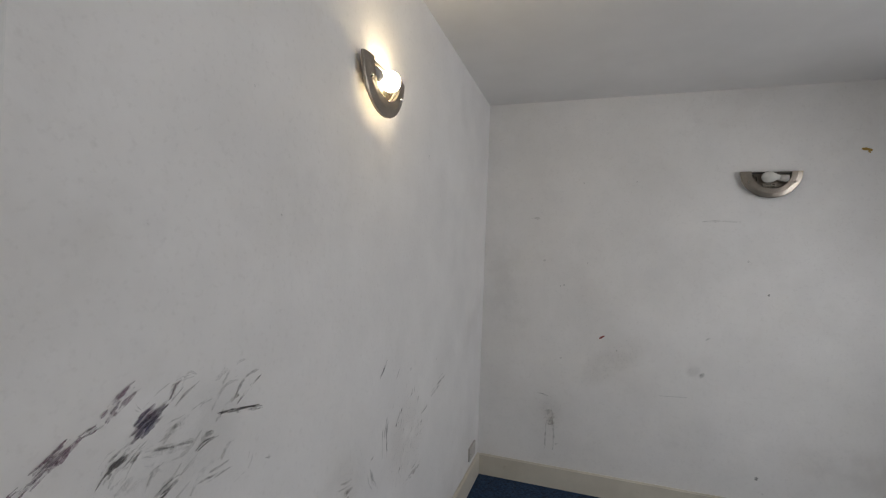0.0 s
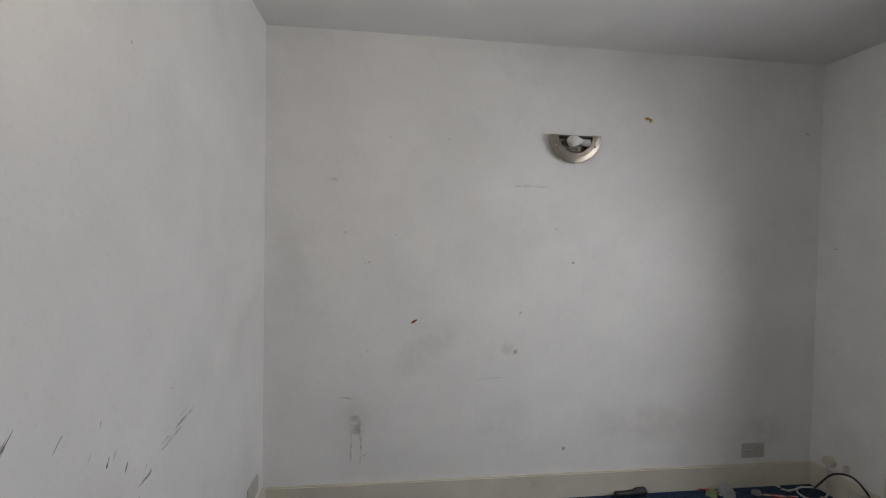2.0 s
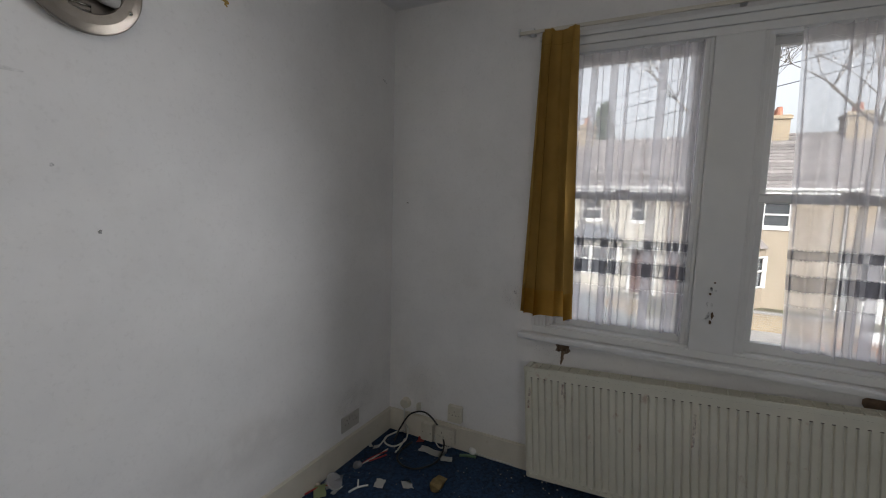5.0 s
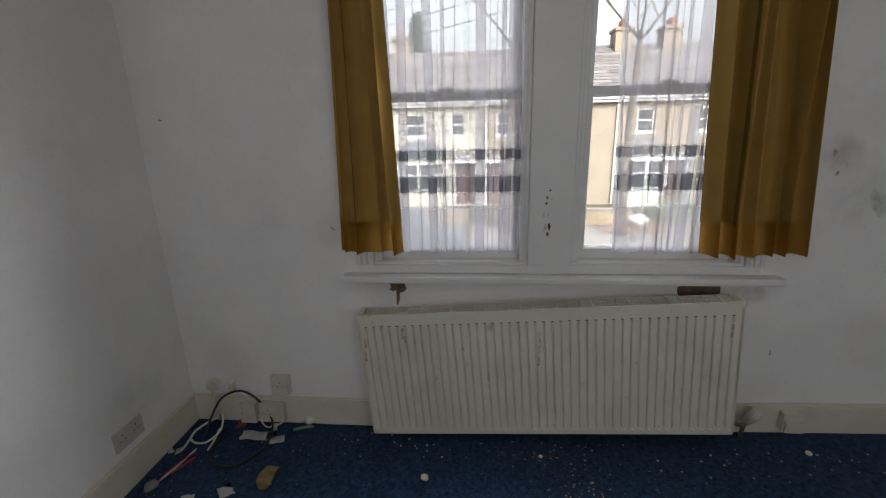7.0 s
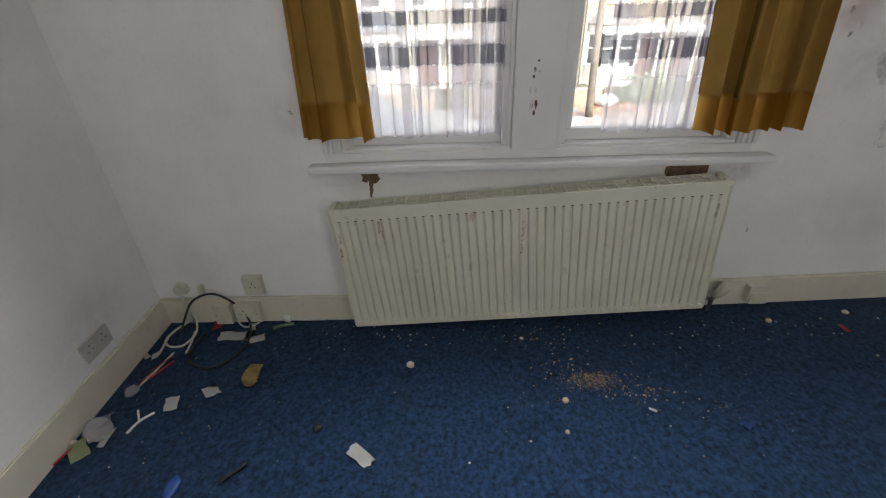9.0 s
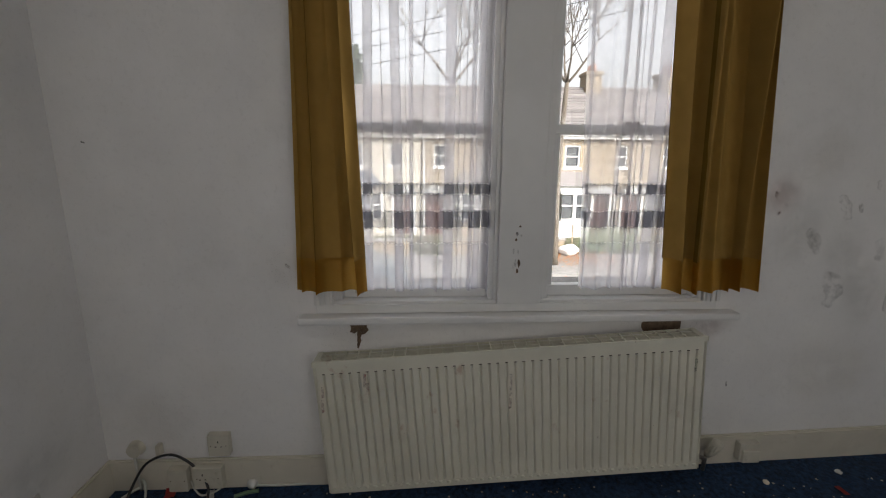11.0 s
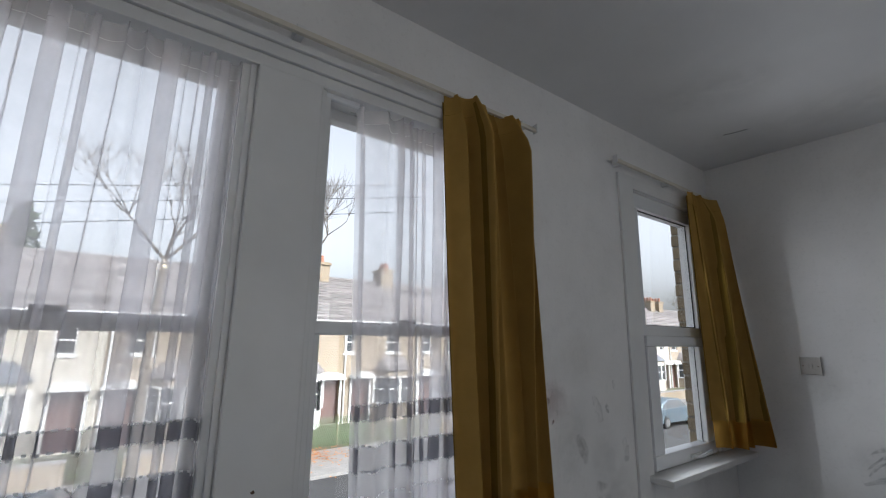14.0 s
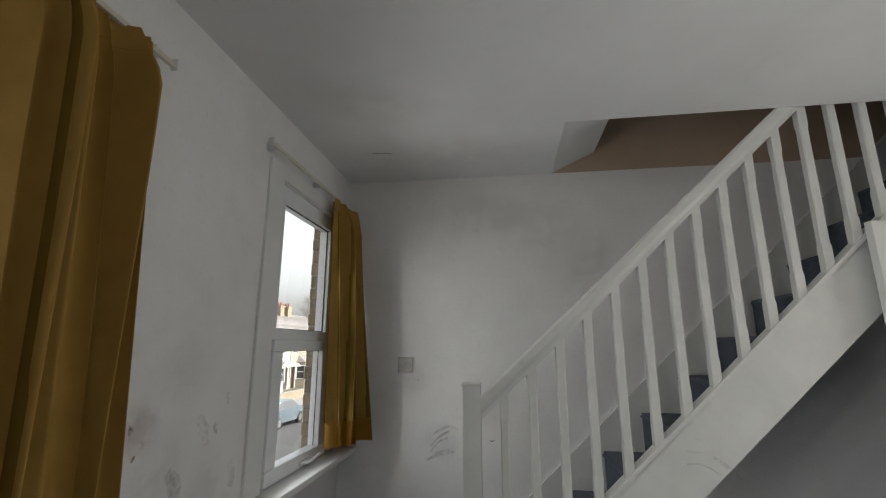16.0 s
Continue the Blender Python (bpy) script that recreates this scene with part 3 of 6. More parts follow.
def net(seed, top, bottom, z0, z1, count, label, deep, lap, flat=1.0):
    c = thing("net_curtain", (3.0, (bottom[0][1] + bottom[1][1]) / 2, z0), label, "net curtain", "net curtains")
    sheet = drape(seed, top, bottom, z0, z1, count, deep, lap, 12, 14, pinch=0.7, flat=flat)
    b = (0.9 + 0.175, 1.137, 1.203, 1.268, 1.309)
    part("panel", sheet(b[4], z1 - 0.045, 12), M_NET, c, "sheer white voile", True)
    part("panel", sheet(b[2], b[3], 2), M_NET, c, "sheer white voile", True)
    part("panel", sheet(b[0], b[1], 2), M_NET, c, "sheer white voile", True)
    part("band", sheet(b[3], b[4], 2), M_BAND, c, "grey woven band", True)
    part("band", sheet(b[1], b[2], 2), M_BAND, c, "grey woven band", True)
    part("band", sheet(z0, b[0], 5), M_NETHEM, c, "deep pale woven hem band", True)
    for z in b:
        tagged(part("stitching", sheet(z - 0.0025, z + 0.0025, 1, -0.0015, lambda k: k % 2 == 0), M_STITCH, c, "white dotted stitching"), kind="stuff")
    part("heading", sheet(z1 - 0.045, z1, 3, -0.002), M_NET, c, "gathered elastic heading", True)
    part("curtain_wire", tube(bmesh.new(), [(top[0][0], top[0][1] + 0.02, z1 - 0.02), (top[0][0], (top[0][1] + top[1][1]) / 2, z1 - 0.028), (top[1][0], top[1][1] - 0.02, z1 - 0.02)], 0.002, 6), M_WIRE, c, "stretched white curtain wire")
    return c


net(5, ((2.985, 3.46), (2.985, 2.83)), ((2.985, 3.47), (2.985, 2.838)), 0.885, 2.185, 17, "sheer white net curtain with three grey bands", 0.036, 0.40, 2.0)
net(9, ((2.985, 2.520), (2.985, 1.98)), ((2.985, 2.475), (2.985, 1.99)), 0.885, 2.185, 13, "sheer white net curtain bunched towards the mustard curtain", 0.040, 0.38, 3.4)


# ---- radiator ----
M_RUB = stain("pink_crayon", (0.60, 0.27, 0.22), 0.5, 60.0, (1, 1, 1), 0.38)
M_RUB_GREEN = stain("green_crayon", (0.25, 0.40, 0.30), 0.5, 60.0, (1, 1, 1), 0.38)


def radiator():
    length, high, deep = 1.525, 0.583, 0.090
    left, right = Vector((2.850, 3.500, 0.044)), Vector((2.805, 1.960, 0.150))
    along = (right - left).normalized()
    up = Vector((0.004, 0, 1))
    up = (up - up.dot(along) * along).normalized()
    back = along.cross(up)
    back = back if back.x > 0 else -back
    m = Matrix.Translation(left) @ Matrix((along, back, up)).transposed().to_4x4()
    r = thing("radiator", left, "cream panel radiator hanging crooked below the window", "radiator")
    n = 45
    bm = bmesh.new()
    prof = []
    for i in range(n):
        c = length * (i + 0.5) / n
        w = length / n
        prof += [(c - 0.46 * w, 0.0090), (c - 0.36 * w, 0.0012), (c - 0.26 * w, 0.0), (c + 0.26 * w, 0.0), (c + 0.36 * w, 0.0012), (c + 0.46 * w, 0.0090)]
    prof = [(0, 0.0), (0.012, 0.0)] + [p for p in prof if 0.016 < p[0] < length - 0.016] + [(length - 0.012, 0.0), (length, 0.0)]
    zs = [(0.0, 0), (0.028, 0), (0.04, 1), (high - 0.06, 1), (high - 0.045, 0), (high - 0.012, 0), (high, 0.3)]
    rows = [[bm.verts.new(m @ Vector((u, (d if k >= 1 else 0.0) + (0.004 if k == 0.3 else 0), z))) for u, d in prof] for z, k in zs]
    for a, b in zip(rows, rows[1:]):
        for i in range(len(a) - 1):
            bm.faces.new((a[i], a[i + 1], b[i + 1], b[i]))
    part("front_panel", bm, M_RAD, r, "ribbed cream steel panel with rust spots")
    part("back_panel", boxed(0.01, length - 0.01, deep - 0.012, deep, 0.01, high - 0.01, m=m), M_RAD, r)
    part("core", boxed(0.02, length - 0.02, 0.012, deep - 0.014, 0.02, high - 0.07, m=m), M_RAD_IN, r, "dusty dark convector fins")
    for u in (0.0, length - 0.004):
        part("side_panel", boxed(u - 0.002, u + 0.006, 0.0, deep, 0.008, high, bevel=0.002, m=m), M_RAD, r)
    g = bmesh.new()
    for d in (0.002, deep * 0.33, deep * 0.62, deep - 0.006):
        box(g, 0.0, length, d, d + (0.007 if d < 0.01 else 0.0025), high - 0.004, high + 0.006, m=m)
    for i in range(32):
        u = 0.02 + (length - 0.04) * i / 31
        box(g, u - 0.0016, u + 0.0016, 0.008, deep - 0.005, high - 0.002, high + 0.005, m=m)
    box(g, -0.002, 0.02, 0.0, deep, high - 0.003, high + 0.0065, m=m)
    box(g, length - 0.02, length + 0.002, 0.0, deep, high - 0.003, high + 0.0065, m=m)
    part("top_grille", g, M_RAD, r, "cream slotted top grille")
    part("top_lip", boxed(-0.004, length + 0.004, -0.005, 0.004, high - 0.010, high + 0.007, bevel=0.002, m=m), M_RAD, r, "folded cream top cover edge")
    part("lip_seam", boxed(0.004, length - 0.004, -0.0014, 0.002, high - 0.0135, high - 0.0105, m=m), M_RAD_IN, r, "dark seam below the top cover")
    d = bmesh.new()
    for i in range(n):
        c = m @ Vector((length * (i + 0.5) / n, -0.001, 0.022))
        bmesh.ops.create_uvsphere(d, u_segments=6, v_segments=4, radius=0.010, matrix=Matrix.Translation(c) @ Matrix.Diagonal((0.5, 1, 0.7, 1)))
    tagged(part("weld_dimple", d, M_RAD, r, "row of pressed weld marks", True), kind="stuff")
    # flat dark dashes put in for the shadow at each groove's top
    ends = bmesh.new()
    for i in range(1, n):
        u = length * i / n
        box(ends, u - 0.0055, u + 0.0055, -0.0004, 0.001, high - 0.049, high - 0.0455, m=m)
    tagged(part("groove_top_shade", ends, M_RAD_IN, r, "row of dark dashes painted as shade at the grooves' tops"), kind="stuff")
    for u, v, long in ((0.015, 0.40, 0.06), (0.022, 0.46, 0.05), (0.19, 0.50, 0.06), (0.20, 0.47, 0.04), (0.76, 0.44, 0.10), (0.755, 0.36, 0.05), (1.49, 0.47, 0.06)):
        rub = bmesh.new()
        rub.faces.new([rub.verts.new(m @ Vector((u + a * 0.007, -0.0012, v + b * long / 2))) for a, b in ((-1, -1), (0.6, -0.8), (1, 0.9), (-0.5, 1))])
        part("crayon_rub", rub, M_RUB if u < 1 else M_RUB_GREEN, r, "faint crayon rub")
    return r


radiator()
valve = thing("radiator_valve", (2.90, 1.83, 0.0), "cream radiator valve cap on a pipe from the floor", "valve")
bm = bmesh.new()
tube(bm, [(2.890, 1.885, 0.150), (2.880, 1.872, 0.172), (2.868, 1.856, 0.218), (2.866, 1.853, 0.225)], 0.022, 16, radii=[0.016, 0.021, 0.024, 0.018])
for k in range(12):
    a = k * math.tau / 12
    tube(bm, [(2.879 + 0.022 * math.cos(a), 1.871 + 0.022 * math.sin(a), 0.176), (2.869 + 0.024 * math.cos(a), 1.857 + 0.024 * math.sin(a), 0.215)], 0.0026, 5)
part("cap", bm, M_PLATE_W, valve, "ribbed cream plastic cap", True)
part("pipe", tube(bmesh.new(), [(2.90, 1.89, 0.0), (2.895, 1.888, 0.10), (2.890, 1.885, 0.155)], 0.009, 8), M_STEEL, valve, "short bare pipe", True)
part("tail", tube(bmesh.new(), [(2.892, 1.887, 0.13), (2.87, 1.92, 0.15), (2.85, 1.955, 0.175)], 0.009, 8), M_STEEL, valve, "bare metal connector", True)


# ---- wall lamps ----
def wall_lamp(m, lit, label, flip):
    lamp = thing("wall_lamp", m.translation, label, "wall lamp", "half-round wall lamps")
    out, inner, deep, seg = 0.152, 0.100, 0.030, 28

    def ring(r, d, top=0.0):
        return [(r * math.cos(t), d, -r * math.sin(t) + top) for t in (math.pi * k / seg for k in range(seg + 1))]

    bm = bmesh.new()
    rows = [ring(out - 0.003, deep - 0.012), ring(out, deep - 0.010), ring(out, deep - 0.002), ring(out - 0.003, deep), ring((out + inner) / 2, deep + 0.006), ring(inner, deep + 0.008), ring(inner - 0.003, deep + 0.003), ring((out + inner) / 2, deep + 0.002), ring(out - 0.003, deep - 0.012)]
    vs = [[bm.verts.new(m @ Vector(p)) for p in row] for row in rows]
    for a, b in zip(vs, vs[1:]):
        for i in range(seg):
            bm.faces.new((a[i], a[i + 1], b[i + 1], b[i]))
    for a in (0, seg):
        bm.faces.new([v[a] for v in vs[:8]])
    part("face_plate", bm, M_STEEL, lamp, "brushed metal half-ring plate")
    bk = bmesh.new()
    outline = [(x, z) for x, _, z in ring(inner + 0.012, 0)]
    prism(bk, outline, 0.004, m)
    part("back_plate", bk, M_STEEL, lamp, "pressed metal back plate")
    # this rim's dark colour paints the shadow within the opening
    part("inner_rim", tube(bmesh.new(), [m @ Vector((p[0], 0.014, p[2])) for p in ring(inner + 0.004, 0)], 0.0045, 6), M_FITTING_SHADOW, lamp, "inner rim coloured dark for the shadow inside the lamp", True)
    part("top_bar", boxed(-inner, inner, 0.004, 0.026, -0.010, -0.001, m=m), M_FITTING_SHADOW, lamp, "dark strip along the straight edge")
    f = flip
    part("holder", tube(bmesh.new(), [m @ Vector((f * 0.034, 0.026, -0.036)), m @ Vector((f * 0.046, 0.026, -0.038)), m @ Vector((f * 0.082, 0.026, -0.040))], 0.017, 14, radii=[0.016, 0.019, 0.020]), M_PLATE, lamp, "plain bulb holder", True)
    part("strap", tube(bmesh.new(), [m @ Vector((f * x, 0.009, z)) for x, z in ((-0.036, -0.071), (0.022, -0.071), (0.022, -0.086), (-0.030, -0.086), (-0.036, -0.071))], 0.003, 6), M_SCREW, lamp, "bent wire strap", True)
    part("bracket", tube(bmesh.new(), [m @ Vector((f * x, 0.009, z)) for x, z in ((-0.084, -0.018), (-0.084, -0.028), (-0.066, -0.028), (-0.066, -0.052), (-0.078, -0.052))], 0.003, 6), M_SCREW, lamp, "bent wire bracket", True)
    b = bmesh.new()
    bulb_line = ((-0.052, 0.003), (-0.048, 0.014), (-0.038, 0.026), (-0.022, 0.033), (-0.006, 0.032), (0.010, 0.025), (0.024, 0.017), (0.036, 0.014))
    tube(b, [m @ Vector((f * x, 0.038, -0.034)) for x, _ in bulb_line], 0.03, 20, radii=[r for _, r in bulb_line])
    part("bulb", b, M_LIT if lit else M_BULB, lamp, "glowing warm bulb" if lit else "unlit opal bulb", True)
    for x, z in ((-0.104, -0.02), (0.104, -0.02), (0.0, -0.112)):
        part("stand_off", tube(bmesh.new(), [m @ Vector((x, 0.0, z)), m @ Vector((x, deep, z))], 0.004, 8), M_STEEL, lamp, "short metal spacer", True)
    for x in (-0.112, 0.112):
        s = bmesh.new()
        bmesh.ops.create_uvsphere(s, u_segments=10, v_segments=6, radius=0.007, matrix=m @ Matrix.Translation((x, deep + 0.005, -0.062)))
        part("screw", s, M_SCREW, lamp, "", True)
    return lamp


wall_lamp(Matrix.Translation((1.383, YN, 2.058)) @ Matrix.Rotation(math.pi, 4, "Z"), False, "half-round brushed metal wall lamp, unlit, its cover missing", -1)
wall_lamp(Matrix.Translation((XW, 2.75, 2.115)) @ Matrix.Rotation(-math.pi / 2, 4, "Z"), True, "half-round brushed metal wall lamp with a lit bare bulb", 1)


# ---- staircase ----
SLOPE, RISE, GO = 0.946, 0.199, 0.2105


def string_z(x):
    return 0.894 + SLOPE * (1.556 - x)


stairs = thing("staircase", (1.2, 0.5, 0), "white painted wooden staircase with a dark carpet and plain balusters", "staircase")
bm = bmesh.new()
x_end = -0.38
prism(bm, ((2.10, string_z(2.10)), (x_end, string_z(x_end)), (x_end, string_z(x_end) - 0.325), (1.95, string_z(1.95) - 0.325), (1.95, 0.0), (2.10, 0.0)), 0.034, Matrix.Translation((0, 0.776, 0)))
part("outer_string", bm, M_STAIR, stairs, "scuffed white side board")
bm = bmesh.new()
prism(bm, ((2.16, string_z(2.16) + 0.012), (x_end, string_z(x_end) + 0.012), (x_end, string_z(x_end) - 0.012), (2.16, string_z(2.16) - 0.012)), 0.062, Matrix.Translation((0, 0.762, 0)))
part("string_capping", bm, M_STAIR, stairs)
bm = bmesh.new()
prism(bm, ((2.40, string_z(2.40) + 0.085), (x_end, string_z(x_end) + 0.085), (x_end, string_z(x_end) - 0.24), (2.10, 0.0), (2.40, 0.0)), 0.024, Matrix.Translation((0, YS + 0.001, 0)))
part("wall_string", bm, M_STAIR, stairs, "white board along the wall")
for k in range(1, 14):
    x, z = 1.45 - GO * (k - 5), 0.94 + RISE * (k - 5)
    bm = boxed(x - GO - 0.02, x + 0.012, YS + 0.026, 0.775 if k > 1 else 0.90, z - 0.03, z)
    bmesh.ops.bevel(bm, geom=[e for e in bm.edges if all(v.co.x > x for v in e.verts)], offset=0.012, segments=3, affect="EDGES")
    part("tread", bm, M_STEP, stairs, "worn dark blue carpet")
    part("riser", boxed(x - 0.018, x - 0.002, YS + 0.026, 0.775 if k > 1 else 0.88, max(0.0, z - RISE), z - 0.029), M_STEP, stairs, "worn dark blue carpet")
bm = bmesh.new()
prism(bm, ((1.93, string_z(1.93) - 0.31), (x_end, string_z(x_end) - 0.31), (x_end, string_z(x_end) - 0.295), (1.93, string_z(1.93) - 0.295)), 0.55, Matrix.Translation((0, 0.215, 0)))
part("soffit", bm, M_STAIR, stairs, "boarded underside")
bm = boxed(2.071, 2.151, 0.756, 0.836, 0.0, 1.328, bevel=0.005)
part("newel_post", bm, M_STAIR, stairs, "square white newel post")
part("newel_cap", boxed(2.068, 2.154, 0.753, 0.839, 1.322, 1.334, bevel=0.004), M_STAIR, stairs)


def rail_z(x):
    return 1.304 + 0.934 * (2.042 - x)


bm = bmesh.new()
cut = ((-0.024, 0.0), (-0.030, -0.012), (-0.030, -0.05), (-0.020, -0.075), (-0.020, -0.098), (0.020, -0.098), (0.020, -0.075), (0.030, -0.05), (0.030, -0.012), (0.024, 0.0))
ends = [[bm.verts.new((x, 0.794 + dy, rail_z(x) + dz)) for dy, dz in cut] for x in (2.072, 0.30)]
for i in range(len(cut)):
    j = (i + 1) % len(cut)
    bm.faces.new((ends[0][i], ends[0][j], ends[1][j], ends[1][i]))
bm.faces.new(ends[0])
bm.faces.new(ends[1][::-1])
part("handrail", bm, M_STAIR, stairs, "moulded white handrail")
for i in range(19):
    x = 1.970 - 0.1248 * i
    z0, z1 = string_z(x) + 0.004, rail_z(x) - 0.09
    bm = bmesh.new()
    h = z1 - z0
    lv = [(z0 - 0.03, 0.019), (z0 + 0.10, 0.019), (z0 + 0.115, 0.0178), (z0 + 0.5 * h, 0.0185), (z1 - 0.115, 0.0178), (z1 - 0.10, 0.019), (z1 + 0.03, 0.019)]
    rings = []
    for z, r in lv:
        c = r * 0.28 if r < 0.0188 else 0.002
        rings.append([bm.verts.new((x + a, 0.794 + b, z)) for a, b in ((r - c, -r), (r, -r + c), (r, r - c), (r - c, r), (-r + c, r), (-r, r - c), (-r, -r + c), (-r + c, -r))])
    for a, b in zip(rings, rings[1:]):
        for k in range(8):
            bm.faces.new((a[k], a[(k + 1) % 8], b[(k + 1) % 8], b[k]))
    bm.faces.new(rings[0])
    bm.faces.new(rings[-1])
    part("baluster", bm, M_STAIR, stairs)

door = thing("door_1", (XW, 0.88, 0), "white painted flush door standing open against the stairs", "door", kind="structure")
part("door_leaf", boxed(XW + 0.005, 0.475, 0.855, 0.893, 0.106, 1.99, bevel=0.003), M_STAIR, door, "plain white leaf")
part("door_handle", tube(bmesh.new(), arc([(0.43, 0.893, 1.0), (0.43, 0.94, 1.0), (0.40, 0.95, 1.0), (0.33, 0.95, 0.995)], 4), 0.009, 8), M_STEEL, door, "metal lever handle", True)
for y0, y1, z0, z1 in ((0.865, 0.93, 0, 2.085), (1.72, 1.785, 0, 2.085), (0.93, 1.72, 2.02, 2.085)):
    tagged(part("trim_door_casing", boxed(XW - 0.001, XW + 0.014, y0, y1, z0 + 0.0005, z1, bevel=0.003), M_WHITE), "white painted door surround", "trim", kind="structure")


# ---- the street ----
GZ, FX, EAVE, RIDGE = -2.8, 24.0, 2.35, 5.1
M_ASPHALT = material("asphalt", (0.055, 0.055, 0.056), 0.9, scale=1.5, vary=0.25, bump=0.6, bump_scale=60.0, spots=(((0.12, 0.12, 0.12), 0.6, 0.55, 0.2, 0.4),))
M_PAVE = material("paving", (0.26, 0.25, 0.24), 0.9, scale=2.0, vary=0.2, bump=0.4, bump_scale=30.0)
M_EARTH = material("verge_earth", (0.10, 0.09, 0.06), 0.95, scale=3.0, vary=0.4, bump=0.8, bump_scale=20.0, spots=(((0.07, 0.10, 0.03), 2.0, 0.45, 0.2, 0.8),))
M_CREAM = material("cream_render", (0.46, 0.43, 0.37), 0.9, scale=1.2, vary=0.12, bump=0.4, bump_scale=20.0, spots=((DIRT, 1.0, 0.55, 0.3, 0.3),))
M_RENDER = material("tan_render", (0.28, 0.235, 0.18), 0.9, scale=1.2, vary=0.15, bump=0.4, bump_scale=20.0)
M_SLATE = material("roof_tile", (0.17, 0.155, 0.15), 0.8, scale=4.0, vary=0.25, bump=0.3, bump_scale=10.0, island=0.25)
M_SLATE_B = material("blue_slate", (0.13, 0.14, 0.16), 0.6, scale=4.0, vary=0.2)
M_FRAME = material("house_white_paint", (0.62, 0.62, 0.61), 0.5, scale=3.0, vary=0.08)
M_POT = material("red_clay", (0.32, 0.14, 0.09), 0.85, scale=5.0, vary=0.2, island=0.2)
M_DOOR = material("door_paint", (0.10, 0.05, 0.04), 0.4, scale=3.0, vary=0.1)
M_BARK = material("bark", (0.125, 0.105, 0.082), 0.95, scale=8.0, vary=0.3, bump=0.8, bump_scale=30.0)
M_LEAF = material("fallen_leaves", (0.42, 0.17, 0.05), 0.9, scale=20.0, vary=0.3, island=0.45, bump=0.0)
M_GREEN = material("evergreen", (0.05, 0.08, 0.035), 0.9, scale=6.0, vary=0.3, island=0.3, bump=0.0)
M_FENCE = material("green_fence", (0.16, 0.22, 0.13), 0.7, scale=6.0, vary=0.2)
M_BAG = material("white_sack", (0.75, 0.75, 0.74), 0.5, scale=8.0, vary=0.1)
M_CAR = material("silver_blue_paint", (0.17, 0.215, 0.25), 0.25, 0.5, scale=2.0, vary=0.05, bump=0.0)
M_TYRE = material("tyre", (0.02, 0.02, 0.02), 0.8, bump=0.0)
M_CHROME = material("wheel_alloy", (0.5, 0.5, 0.5), 0.3, 0.9, bump=0.0)
M_BINB = material("blue_bin_plastic", (0.03, 0.05, 0.16), 0.5, bump=0.0)
M_BOARD = material("fence_board", (0.30, 0.24, 0.16), 0.85, scale=5.0, vary=0.2, island=0.2)


def brick_material(name, a, b, mortar, scale):
    m = bpy.data.materials.new(name)
    m.use_nodes = True
    n, l = m.node_tree.nodes, m.node_tree.links
    t = n.new("ShaderNodeTexBrick")
    t.inputs["Color1"].default_value, t.inputs["Color2"].default_value, t.inputs["Mortar"].default_value = (*a, 1), (*b, 1), (*mortar, 1)
    t.inputs["Scale"].default_value, t.inputs["Mortar Size"].default_value = scale, 0.012
    t.inputs["Brick Width"].default_value, t.inputs["Row Height"].default_value = 0.235, 0.078
    at = n.new("ShaderNodeTexCoord").outputs["Object"]
    swap = n.new("ShaderNodeSeparateXYZ")
    join = n.new("ShaderNodeCombineXYZ")
    l.new(at, swap.inputs[0])
    l.new(swap.outputs["Y"], join.inputs["X"])
    l.new(swap.outputs["Z"], join.inputs["Y"])
    l.new(join.outputs[0], t.inputs["Vector"])
    l.new(t.outputs["Color"], n["Principled BSDF"].inputs["Base Color"])
    relief = n.new("ShaderNodeBump")
    relief.inputs["Strength"].default_value, relief.inputs["Distance"].default_value = 0.5, 0.01
    l.new(t.outputs["Fac"], relief.inputs["Height"])
    relief.invert = True
    l.new(relief.outputs[0], n["Principled BSDF"].inputs["Normal"])
    n["Principled BSDF"].inputs["Roughness"].default_value = 0.9
    return m


M_STOCK = brick_material("yellow_stock_brick", (0.30, 0.23, 0.14), (0.22, 0.165, 0.10), (0.27, 0.25, 0.22), 1.0)
M_DULL = material("house_glass", (0.06, 0.065, 0.07), 0.06, scale=2.0, vary=0.1, bump=0.0)

setting("ground", boxed(-300, 500, -500, 500, GZ - 0.6, GZ - 0.16), M_EARTH, "earth and grass reaching away to the distance")
setting("road", boxed(6.5, 16.2, -160, 160, GZ - 0.2, GZ - 0.10), M_ASPHALT, "worn grey asphalt street")
for x0, x1 in ((3.4, 6.38), (16.32, 19.3)):
    setting("pavement", boxed(x0, x1, -160, 160, GZ - 0.2, GZ), M_PAVE, "grey paved footway beside the street")
for x0 in (6.38, 16.2):
    setting("kerb", boxed(x0 + 0.001, x0 + 0.119, -160, 160, GZ - 0.2, GZ + 0.006, bevel=0.01), M_PAVE, "grey stone kerb along the street")
setting("ground_front_gardens", boxed(19.3, 34, -160, 160, GZ - 0.2, GZ - 0.03), M_EARTH, "bare front gardens before the terrace")


